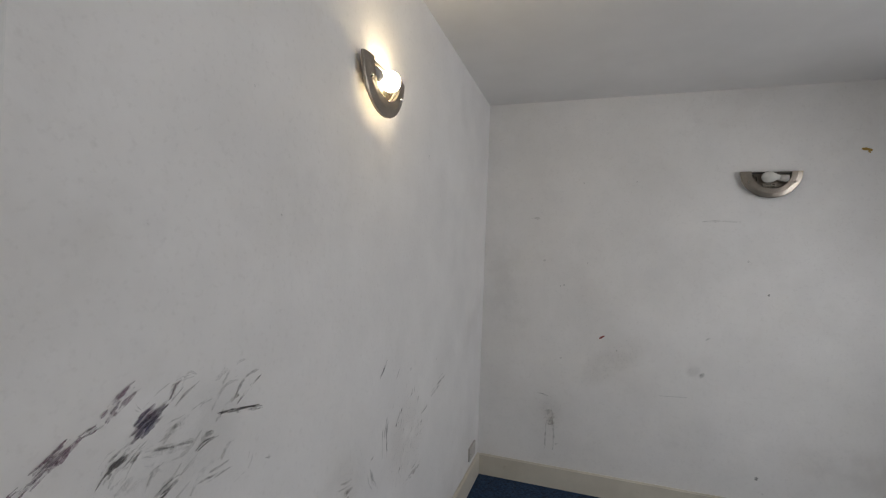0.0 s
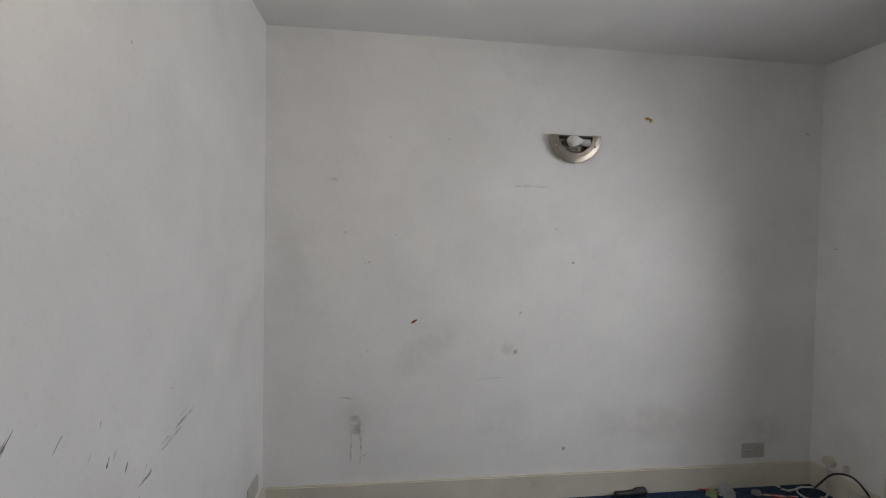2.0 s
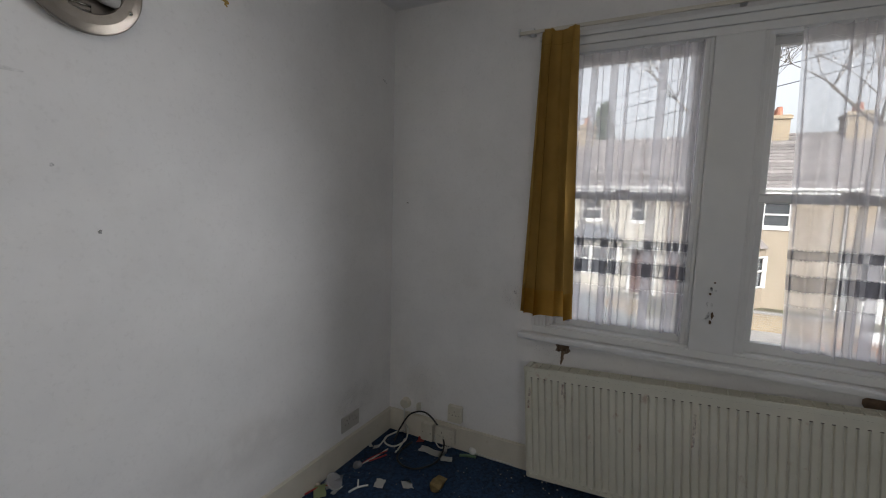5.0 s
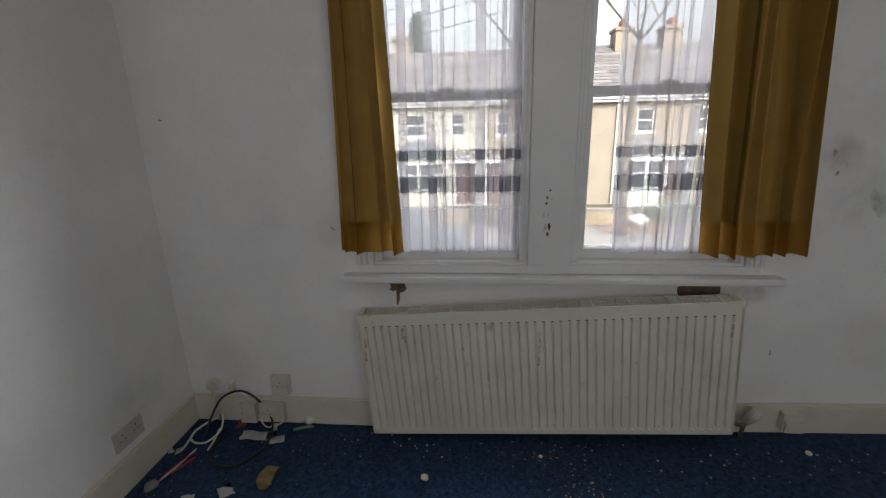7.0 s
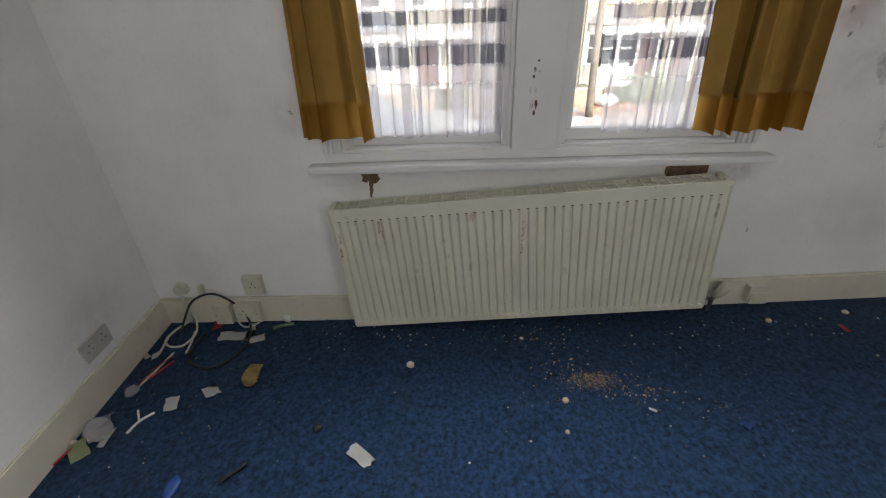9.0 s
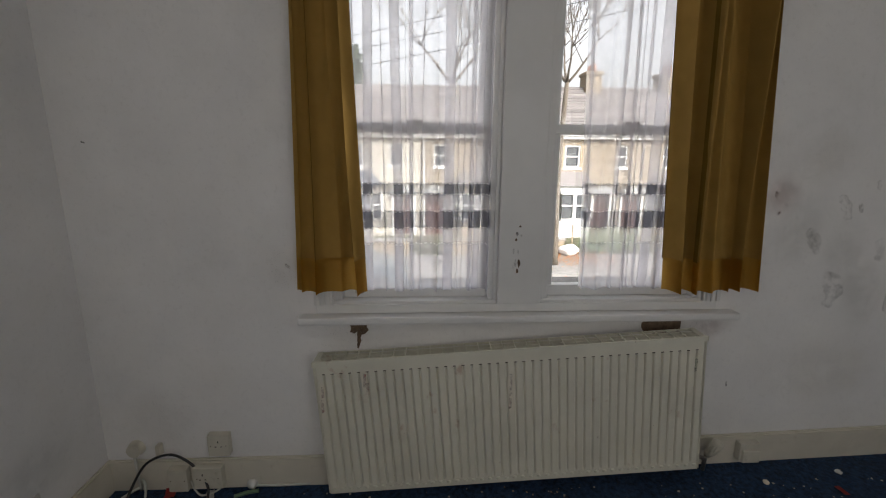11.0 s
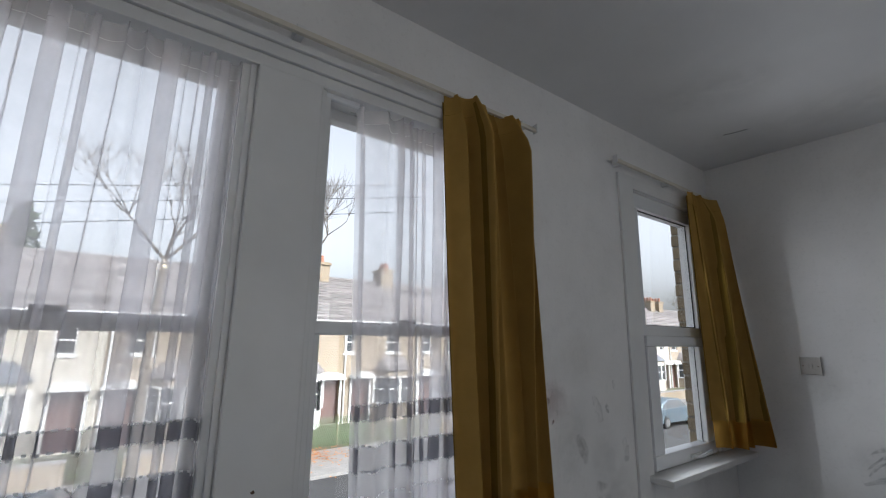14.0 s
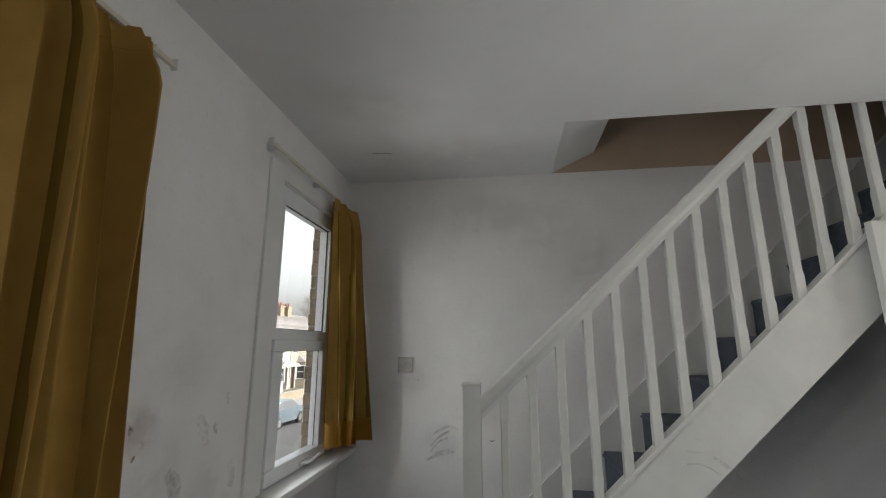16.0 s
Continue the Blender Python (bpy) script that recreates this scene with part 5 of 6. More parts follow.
def soft_stain(name, base, cover, scale):
    """Ingrained dirt that thins out towards its edges."""
    m = stain(name, base, cover, scale, (1, 1, 1), 0.30)
    n, l = m.node_tree.nodes, m.node_tree.links
    b = n["Principled BSDF"]
    flecks = b.inputs["Alpha"].links[0].from_socket
    span = n.new("ShaderNodeVectorMath")
    span.operation = "DISTANCE"
    span.inputs[1].default_value = (0.5, 0.5, 0.0)
    l.new(n.new("ShaderNodeTexCoord").outputs["UV"], span.inputs[0])
    fade = n.new("ShaderNodeMapRange")
    fade.interpolation_type = "SMOOTHERSTEP"
    fade.inputs["From Min"].default_value, fade.inputs["From Max"].default_value = 0.5, 0.08
    l.new(span.outputs["Value"], fade.inputs["Value"])
    both = n.new("ShaderNodeMath")
    both.operation = "MULTIPLY"
    l.new(flecks, both.inputs[0])
    l.new(fade.outputs[0], both.inputs[1])
    l.new(both.outputs[0], b.inputs["Alpha"])
    return m


M_GRIME = soft_stain("grey_grime", (0.33, 0.33, 0.31), 0.12, 9.0)
M_TEA = soft_stain("brown_grime", (0.42, 0.35, 0.25), 0.09, 8.0)
M_BLUSH = soft_stain("pink_rub", (0.50, 0.28, 0.24), 0.22, 14.0)


def grime(side, u, v, wide, high, mat, turn=0.0, proud=0.0008):
    wall, place = PLANES[side]
    bm = bmesh.new()
    uv = bm.loops.layers.uv.new("UVMap")
    c, s = math.cos(turn), math.sin(turn)
    at = ((-1, -1), (1, -1), (1, 1), (-1, 1))
    f = bm.faces.new([bm.verts.new(place(u + (a * wide * c - b * high * s) / 2, v + (a * wide * s + b * high * c) / 2, proud)) for a, b in at])
    for corner, (a, b) in zip(f.loops, at):
        corner[uv].uv = (0.5 + a / 2, 0.5 + b / 2)
    part("grime", bm, mat, wall, "ingrained dirt on the paint")


PLANES["c"] = (ceiling, lambda u, v, d: (u, v, ZC - d))
for k, (side, u, v, wide, high, mat, turn) in enumerate((
    ("n", 0.56, 0.86, 0.66, 0.26, M_TEA, 0.6), ("n", 1.03, 0.87, 0.12, 0.10, M_GRIME, 0.4), ("n", 0.21, 0.50, 0.2, 0.3, M_TEA, 0.0), ("n", 1.9, 0.42, 1.1, 0.34, M_TEA, 0.0), ("n", 2.62, 0.34, 0.5, 0.3, M_GRIME, 0.0),
    ("e", 1.60, 1.12, 0.30, 0.42, M_GRIME, 0.3), ("e", 1.38, 1.02, 0.26, 0.44, M_GRIME, -0.2), ("e", 1.27, 0.86, 0.26, 0.40, M_GRIME, 0.0), ("e", 1.69, 1.27, 0.22, 0.2, M_BLUSH, 0.0), ("e", 1.52, 1.42, 0.36, 0.3, M_TEA, 0.0),
    ("e", 3.66, 0.98, 0.16, 0.22, M_TEA, 0.0), ("e", 3.42, 0.70, 0.3, 0.16, M_TEA, 0.0), ("e", 1.92, 0.72, 0.22, 0.14, M_BLUSH, 0.0), ("e", 4.2, 0.34, 0.4, 0.4, M_TEA, 0.0), ("e", 1.4, 0.5, 0.7, 0.4, M_TEA, 0.0),
    ("s", 2.34, 0.96, 0.34, 0.3, M_GRIME, 0.3), ("s", 2.52, 1.30, 0.3, 0.3, M_GRIME, 0.0), ("s", 1.75, 2.2, 0.8, 0.6, M_TEA, 0.0), ("s", 2.1, 2.3, 0.9, 0.4, M_TEA, 0.0), ("s", 1.45, 1.95, 0.4, 0.7, M_GRIME, 0.4), ("s", 2.05, 1.2, 0.4, 0.5, M_TEA, 0.0),
    ("c", 2.2, 0.55, 1.0, 0.6, M_TEA, 0.0), ("c", 2.5, 1.1, 0.7, 0.5, M_TEA, 0.3),
    ("w", 2.06, 1.16, 0.42, 0.3, M_GRIME, 0.4), ("w", 3.12, 0.78, 0.6, 0.46, M_TEA, 0.0), ("w", 2.62, 0.80, 0.4, 0.3, M_TEA, 0.0))):
    grime(side, u, v, wide, high, mat, turn, 0.0006 + 0.00004 * k)

smear(((1.973, 1.301), (1.95, 1.286), (1.919, 1.258)), 0.02, (M_PURPLE, M_PURPLE, M_SMEAR), 9)
smear(((1.946, 1.281), (1.933, 1.27), (1.921, 1.26)), 0.018, (M_PURPLE,), 6)
smear(((1.893, 1.254), (1.859, 1.233), (1.821, 1.206)), 0.022, (M_PURPLE, M_SMEAR, M_PURPLE), 11)
smear(((1.876, 1.24), (1.857, 1.229), (1.845, 1.222)), 0.018, (M_PURPLE,), 5)
smear(((2.03, 1.257), (1.996, 1.24), (1.965, 1.217)), 0.034, (M_PURPLE, M_BLUE, M_SMEAR), 14)
smear(((2.012, 1.25), (1.99, 1.236), (1.971, 1.231)), 0.022, (M_PURPLE, M_BLUE), 6)
smear(((1.978, 1.212), (1.938, 1.196), (1.91, 1.167)), 0.03, (M_SMEAR, M_BLACK, M_SMEAR), 10)
smear(((1.991, 1.215), (1.966, 1.196), (1.943, 1.179)), 0.03, (M_FAINT, M_SMEAR), 6)
smear(((2.144, 1.161), (2.105, 1.157), (2.056, 1.135)), 0.008, (M_SMEAR, M_BLACK), 4)
smear(((2.062, 1.123), (2.032, 1.115), (2.004, 1.108)), 0.028, (M_SMEAR, M_BLACK, M_FAINT), 8)
smear(((2.124, 1.24), (2.095, 1.232), (2.068, 1.222)), 0.008, (M_SMEAR,), 3)
smear(((2.075, 1.292), (2.049, 1.292), (2.025, 1.272)), 0.01, (M_FAINT, M_SMEAR), 4)
smear(((2.068, 1.213), (2.038, 1.21), (2.009, 1.204)), 0.024, (M_FAINT,), 6)
smear(((2.03, 1.156), (2.007, 1.149), (1.985, 1.14)), 0.012, (M_SMEAR, M_FAINT), 4)
smear(((2.082, 1.161), (2.03, 1.169), (1.975, 1.18)), 0.03, (M_FAINT,), 7)
smear(((2.177, 1.091), (2.138, 1.088), (2.096, 1.088)), 0.026, (M_FAINT, M_SMEAR), 5)
smear(((2.235, 1.087), (2.222, 1.06), (2.179, 1.048)), 0.016, (M_FAINT,), 4)
smear(((1.98, 1.256), (1.971, 1.265), (1.969, 1.27)), 0.006, (M_SMEAR,), 2)
smear(((1.976, 1.163), (1.956, 1.149), (1.941, 1.141)), 0.03, (M_FAINT,), 6)
smear(((2.27, 1.178), (2.2, 1.193), (2.139, 1.201)), 0.016, (M_SMEAR, M_BLACK), 6)
smear(((2.294, 1.056), (2.286, 1.052), (2.276, 1.052)), 0.006, (M_BLACK,), 2)
smear(((2.904, 1.136), (2.878, 1.109), (2.847, 1.082)), 0.01, (M_BLUE, M_BLACK), 4)
smear(((3.016, 1.072), (2.999, 1.053), (2.983, 1.035)), 0.004, (M_BLACK,), 2)
smear(((3.136, 1.055), (3.135, 1.045), (3.133, 1.035)), 0.005, (M_BLACK,), 2)
smear(((3.464, 1.019), (3.465, 1.013), (3.466, 1.006)), 0.006, (M_BLACK,), 2)
smear(((3.032, 0.869), (3.027, 0.865), (3.021, 0.862)), 0.006, (M_BLACK,), 2)
smear(((3.278, 0.774), (3.279, 0.767), (3.28, 0.76)), 0.004, (M_BLACK,), 2)
smear(((3.252, 0.751), (3.241, 0.742), (3.23, 0.733)), 0.007, (M_BLACK,), 2)
smear(((3.174, 0.728), (3.167, 0.72), (3.16, 0.713)), 0.006, (M_BLACK,), 2)
smear(((3.088, 0.742), (3.089, 0.734), (3.089, 0.726)), 0.004, (M_BLACK,), 2)
smear(((2.821, 0.818), (2.805, 0.813), (2.789, 0.807)), 0.006, (M_BLACK,), 2)
smear(((2.997, 0.744), (2.983, 0.738), (2.97, 0.733)), 0.006, (M_BLACK,), 2)
smear(((3.093, 0.684), (3.079, 0.674), (3.065, 0.665)), 0.006, (M_BLACK,), 2)
smear(((3.351, 0.832), (3.332, 0.819), (3.276, 0.817)), 0.012, (M_SMEAR, M_BLACK), 4)
smear(((2.922, 0.931), (2.903, 0.865), (2.915, 0.776)), 0.05, (M_FAINT,), 5)
smear(((3.279, 0.611), (3.209, 0.603), (3.102, 0.595)), 0.05, (M_FAINT, M_DRIP), 5)
smear(((2.795, 0.786), (2.813, 0.743), (2.862, 0.691)), 0.05, (M_FAINT,), 5)
smear(((2.7, 0.798), (2.651, 0.797), (2.593, 0.815)), 0.06, (M_DRIP, M_FAINT), 4)
smear(((3.618, 0.9), (3.493, 0.883), (3.379, 0.868)), 0.06, (M_FAINT,), 4)
smear(((2.664, 0.785), (2.652, 0.778), (2.641, 0.778)), 0.02, (M_BLACK,), 3)
smear(((1.925, 1.262), (1.907, 1.257), (1.888, 1.251)), 0.014, (M_FAINT, M_PURPLE), 5)
smear(((1.835, 1.216), (1.805, 1.195), (1.778, 1.172)), 0.020, (M_PURPLE, M_FAINT), 7)
smear(((2.030, 1.262), (2.036, 1.280), (2.052, 1.292)), 0.016, (M_FAINT, M_PURPLE), 5)
for k in range(26):
    u, v = mark_rng.uniform(1.93, 2.19), mark_rng.uniform(1.06, 1.27)
    run, bend = mark_rng.uniform(0.03, 0.09), mark_rng.uniform(-0.012, 0.02)
    mark("w", ((u + run * 0.8, v + run * 0.5), (u + run * 0.35, v + run * 0.25 + bend), (u, v)), mark_rng.uniform(0.003, 0.012), mark_rng.choice((M_FAINT, M_FAINT, M_SMEAR)))
for k in range(22):
    u, v = mark_rng.uniform(2.95, 3.32), mark_rng.uniform(0.62, 0.98)
    mark("w", ((u + 0.012, v + 0.022), (u, v)), mark_rng.uniform(0.003, 0.007), mark_rng.choice((M_SMEAR, M_BLACK, M_DRIP)))
for u, v, s, m in ((3.254, 1.944, 0.010, M_BLACK), (3.007, 0.862, 0.012, M_BLACK), (2.2, 1.86, 0.006, M_FAINT), (1.98, 1.56, 0.01, M_FAINT), (2.30, 1.60, 0.006, M_SMEAR)):
    dot("w", u, v, s, m)
for u, v, s, m in ((0.369, 2.007, 0.008, M_BLACK), (0.683, 2.011, 0.008, M_BLACK), (0.135, 1.50, 0.017, M_SMEAR), (0.405, 1.491, 0.007, M_BLACK), (0.266, 1.342, 0.014, M_SMEAR), (0.245, 1.335, 0.008, M_SMEAR),
                   (1.294, 1.539, 0.010, M_BLACK), (1.400, 1.351, 0.012, M_BLACK), (0.262, 0.866, 0.014, M_SMEAR), (1.369, 0.296, 0.020, M_BLACK), (1.40, 0.215, 0.008, M_DRIP), (1.308, 1.656, 0.014, M_FAINT), (0.22, 1.30, 0.010, M_FAINT), (0.60, 0.95, 0.008, M_SMEAR)):
    dot("n", u, v, s, m)
for pts, w, m, lab in (
    (((0.494, 1.014), (0.51, 1.025), (0.526, 1.034)), 0.012, M_REDM, "small dark red mark"), (((1.805, 2.178), (1.83, 2.175), (1.852, 2.168)), 0.016, M_YELLOW, "scrap of yellowed tape"), (((1.835, 2.165), (1.846, 2.155)), 0.01, M_YELLOW, "scrap of yellowed tape"),
    (((1.09, 1.06), (1.105, 1.072), (1.118, 1.082)), 0.012, M_SMEAR, ""), (((1.06, 0.835), (1.071, 0.846), (1.085, 0.865)), 0.018, M_SMEAR, ""), (((0.12, 0.622), (0.155, 0.618), (0.19, 0.61)), 0.006, M_SMEAR, ""),
    (((0.19, 0.52), (0.205, 0.47), (0.21, 0.42)), 0.06, M_DRIP, "brown drip stain"), (((0.225, 0.44), (0.235, 0.36), (0.232, 0.26)), 0.014, M_DRIP, "brown drip stain"), (((0.185, 0.45), (0.182, 0.35), (0.18, 0.24)), 0.010, M_DRIP, "brown drip stain"), (((0.245, 0.30), (0.262, 0.31)), 0.012, M_SMEAR, ""),
    (((0.85, 0.70), (1.0, 0.71)), 0.005, M_SMEAR, ""),
    (((1.05, 1.768), (1.12, 1.772), (1.25, 1.77)), 0.012, M_FAINT, ""), (((0.02, 1.775), (0.06, 1.778), (0.10, 1.774)), 0.016, M_FAINT, ""), (((2.83, 2.14), (2.85, 2.137), (2.87, 2.128)), 0.014, M_SMEAR, "")):
    mark("n", pts, w, m, label=lab)
for pts, w, m in (
    (((1.72, 1.285), (1.71, 1.255)), 0.016, M_REDF), (((1.675, 1.24), (1.668, 1.22)), 0.014, M_REDF), (((1.69, 1.205), (1.70, 1.19)), 0.012, M_REDF), (((1.45, 1.27), (1.41, 1.22), (1.40, 1.17)), 0.05, M_FAINT), (((1.56, 1.13), (1.53, 1.10), (1.50, 1.03)), 0.06, M_FAINT),
    (((1.55, 1.10), (1.53, 1.06)), 0.03, M_SMEAR), (((1.25, 1.09), (1.228, 1.05), (1.235, 1.0)), 0.05, M_FAINT), (((1.803, 0.465), (1.80, 0.44)), 0.007, M_BLACK), (((1.36, 1.24), (1.345, 1.20)), 0.02, M_SMEAR), (((1.45, 0.95), (1.40, 0.88), (1.42, 0.80)), 0.08, M_FAINT),
    (((3.65, 1.0), (3.63, 0.985)), 0.012, M_SMEAR), (((4.335, 1.455), (4.32, 1.45)), 0.008, M_BLACK), (((3.378, 0.735), (3.374, 0.69), (3.38, 0.645)), 0.014, M_HOLE), (((1.30, 1.33), (1.29, 1.29)), 0.02, M_SMEAR)):
    mark("e", pts, w, m)
for pts, w, m in ((((2.28, 1.02), (2.34, 0.99), (2.40, 0.93)), 0.012, M_SMEAR), (((2.30, 0.98), (2.36, 0.95), (2.40, 0.90)), 0.012, M_SMEAR), (((2.24, 1.03), (2.30, 1.04), (2.38, 1.0)), 0.02, M_FAINT), (((2.26, 0.9), (2.33, 0.9), (2.42, 0.86)), 0.03, M_FAINT), (((2.113, 2.21), (2.12, 2.19)), 0.006, M_BLACK), (((2.065, 0.975), (2.05, 0.968), (2.035, 0.975)), 0.006, M_BLACK), (((2.5, 1.3), (2.46, 1.29)), 0.012, M_FAINT), (((1.85, 1.35), (1.83, 1.25)), 0.008, M_SMEAR)):
    mark("s", pts, w, m)
crack = part("crack", tube(bmesh.new(), [(2.665, 0.614, ZC - 0.0005), (2.62, 0.600, ZC - 0.0005), (2.56, 0.592, ZC - 0.0005)], 0.0016, 4), M_DARK, ceiling, "thin crack in the plaster")
for pts, w in ((((1.10, 1.02), (1.17, 1.07), (1.26, 1.08)), 0.012), (((1.12, 0.99), (1.19, 1.03), (1.25, 1.03)), 0.01), (((1.05, 0.98), (1.10, 1.03), (1.15, 1.06)), 0.014)):
    bm = bmesh.new()
    p = arc([(x, 0.8112, z) for x, z in pts], 5)
    rows = [(bm.verts.new(q + Vector((0, 0, w / 2 * mark_rng.uniform(0.5, 1)))), bm.verts.new(q - Vector((0, 0, w / 2 * mark_rng.uniform(0.5, 1))))) for q in p]
    for a, b in zip(rows, rows[1:]):
        bm.faces.new((a[0], b[0], b[1], a[1]))
    part("scuff_mark", bm, M_FAINT, stairs, "grey rubbed scuff")
for k, (y, z, h) in enumerate(((2.738, 1.148, 0.010), (2.750, 1.118, 0.022), (2.733, 1.112, 0.012), (2.752, 1.095, 0.012), (2.760, 1.05, 0.02), (2.744, 1.045, 0.03), (2.738, 1.0, 0.035), (2.752, 1.0, 0.03), (2.760, 0.985, 0.02), (2.744, 0.97, 0.024))):
    bm = bmesh.new()
    vs = [bm.verts.new((XE - 0.0135, y + 0.006 * math.cos(t) * mark_rng.uniform(0.5, 1.2), z + h * 0.5 * math.sin(t) * mark_rng.uniform(0.6, 1.2))) for t in (2 * math.pi * j / 8 for j in range(8))]
    bm.faces.new(vs)
    part("paint_chip", bm, (M_HOLE, M_BLACK, M_DRIP)[k % 3], casing, "chipped paint showing brown wood")

# broken plaster under the sill
for y0, y1, z0, z1, seed in ((3.335, 3.412, 0.705, 0.766, 1), (2.035, 2.205, 0.675, 0.766, 2)):
    rng = random.Random(seed)
    bm = bmesh.new()
    n = 18
    rim = []
    for k in range(n):
        t = 2 * math.pi * k / n
        u, v = math.cos(t), math.sin(t)
        u, v = max(-1, min(1, 1.25 * u)), max(-1, min(1, 1.25 * v))
        rim.append(((y0 + y1) / 2 + u * (y1 - y0) / 2 * rng.uniform(0.8, 1.05), (z0 + z1) / 2 + v * (z1 - z0) / 2 * (rng.uniform(0.6, 1.1) if v < 0 else 1)))
    va = [bm.verts.new((XE - 0.0015, y, z)) for y, z in rim]
    vb = [bm.verts.new((XE - 0.0005, (y0 + y1) / 2 + (y - (y0 + y1) / 2) * 0.7, (z0 + z1) / 2 + (z - (z0 + z1) / 2) * 0.7)) for y, z in rim]
    for i in range(n):
        bm.faces.new((va[i], va[(i + 1) % n], vb[(i + 1) % n], vb[i]))
    bm.faces.new(vb)
    part("broken_plaster", bm, M_HOLE, wall_east, "dark broken hole in the plaster")


# ---- sockets and switch ----
def plate(name, place, w, h, deep, mat, label, category, holes=(), rockers=()):
    """A wall plate, w wide and h high; place maps (across, up, out) to the world."""
    t = thing(name, place(0, 0, 0), label, category)
    m = Matrix((place(1, 0, 0) - place(0, 0, 0), place(0, 1, 0) - place(0, 0, 0), place(0, 0, 1) - place(0, 0, 0))).transposed().to_4x4()
    m.translation = place(0, 0, 0)
    part("plate", boxed(-w / 2, w / 2, -h / 2, h / 2, 0.0, deep, bevel=0.003, m=m), mat, t)
    for x, y, sx, sy in holes:
        part("slot", boxed(x - sx / 2, x + sx / 2, y - sy / 2, y + sy / 2, deep - 0.001, deep + 0.0006, m=m), M_DARK, t, "dark slot")
    for x, y, sx, sy in rockers:
        part("rocker", boxed(x - sx / 2, x + sx / 2, y - sy / 2, y + sy / 2, deep - 0.001, deep + 0.004, bevel=0.0015, m=m), mat, t, "small switch rocker")
    for x in (-w * 0.36, w * 0.36):
        s = bmesh.new()
        bmesh.ops.create_uvsphere(s, u_segments=8, v_segments=4, radius=0.003, matrix=m @ Matrix.Translation((x, 0, deep)))
        part("screw", s, M_SCREW, t)
    return t


def on_n(x, z):
    return lambda a, b, c: Vector((x + a, YN - c, z + b))


def on_e(y, z, d=0.0):
    return lambda a, b, c: Vector((XE - d - c, y - a, z + b))


def on_s(x, z):
    return lambda a, b, c: Vector((x - a, YS + c, z + b))


def on_w(y, z):
    return lambda a, b, c: Vector((XW + c, y + a, z + b))


PINS = [(dx + x, y, sx, sy) for dx in (-0.034, 0.034) for x, y, sx, sy in ((0, 0.018, 0.004, 0.009), (-0.011, -0.004, 0.007, 0.004), (0.011, -0.004, 0.007, 0.004))]
plate("double_socket", on_n(2.555, 0.237), 0.146, 0.086, 0.009, M_PLATE, "white plastic double socket above the skirting", "socket", PINS, ((-0.012, 0.026, 0.011, 0.02), (0.012, 0.026, 0.011, 0.02)))
plate("light_switch", on_s(2.553, 1.382), 0.086, 0.086, 0.010, M_PLATE, "white plastic light switch on the stair wall", "switch", (), ((-0.0, 0.0, 0.014, 0.024),))
plate("single_socket", on_e(3.965, 0.232), 0.086, 0.096, 0.032, M_PLATE_W, "surface-mounted white socket box above the skirting", "socket", ((0, 0.018, 0.004, 0.009), (-0.011, -0.004, 0.007, 0.004), (0.011, -0.004, 0.007, 0.004)))
plate("socket_box", on_e(4.134, 0.088, 0.02), 0.078, 0.104, 0.034, M_PLATE_W, "white surface socket box fixed to the skirting", "socket")
plate("socket_box", on_e(4.012, 0.095, 0.02), 0.118, 0.098, 0.034, M_PLATE_W, "wide white surface socket box on the skirting", "socket", ((-0.02, 0.018, 0.004, 0.009), (-0.031, -0.004, 0.007, 0.004), (-0.009, -0.004, 0.007, 0.004)), ((0.035, 0.02, 0.011, 0.02),))
plate("wall_socket", on_w(4.25, 0.245), 0.146, 0.086, 0.012, M_PLATE, "white plastic socket near the corner", "socket")
jb = thing("junction_box", (XE - 0.03, 1.685, 0.095), "small cream junction box on the skirting", "junction box")
part("box", boxed(XE - 0.055, XE - 0.02, 1.64, 1.73, 0.108, 0.190, bevel=0.004), M_PLATE_W, jb)
part("flap", boxed(XE - 0.066, XE - 0.054, 1.645, 1.722, 0.104, 0.160, bevel=0.003), M_PLATE_W, jb)
rb = thing("round_junction_box", (XE - 0.02, 4.31, 0.21), "round cream junction box in the room's corner", "junction box")
bm = bmesh.new()
bmesh.ops.create_cone(bm, cap_ends=True, segments=20, radius1=0.034, radius2=0.028, depth=0.03, matrix=Matrix.Translation((XE - 0.015, 4.31, 0.214)) @ Matrix.Rotation(-math.pi / 2, 4, "Y"))
part("cover", bm, M_PLATE_W, rb)
part("lead", tube(bmesh.new(), arc([(XE - 0.025, 4.31, 0.185), (XE - 0.03, 4.305, 0.12), (XE - 0.03, 4.30, 0.03)], 4), 0.006, 6), M_WIRE, rb, "grey lead down the skirting", True)
part("clip", boxed(XE - 0.03, XE, 4.205, 4.222, 0.185, 0.235, bevel=0.003), M_PLATE_W, rb)

# ---- cables and litter on the floor ----
M_PAPER = material("white_paper", (0.70, 0.70, 0.68), 0.7, scale=14.0, vary=0.12, spots=((DIRT, 20.0, 0.6, 0.15, 0.4),))
M_SPONGE = material("old_sponge", (0.24, 0.17, 0.07), 0.95, scale=30.0, vary=0.5, bump=1.0, bump_scale=120.0)
M_STONE = material("plaster_lump", (0.55, 0.48, 0.40), 0.95, scale=20.0, vary=0.25, bump=0.6, bump_scale=80.0, island=0.35)
M_GREENP = material("green_plastic", (0.12, 0.38, 0.03), 0.4, bump=0.0)
M_BLUEP = material("blue_plastic", (0.02, 0.07, 0.28), 0.4, bump=0.0)
M_REDP = material("red_plastic", (0.42, 0.03, 0.03), 0.4, bump=0.0)
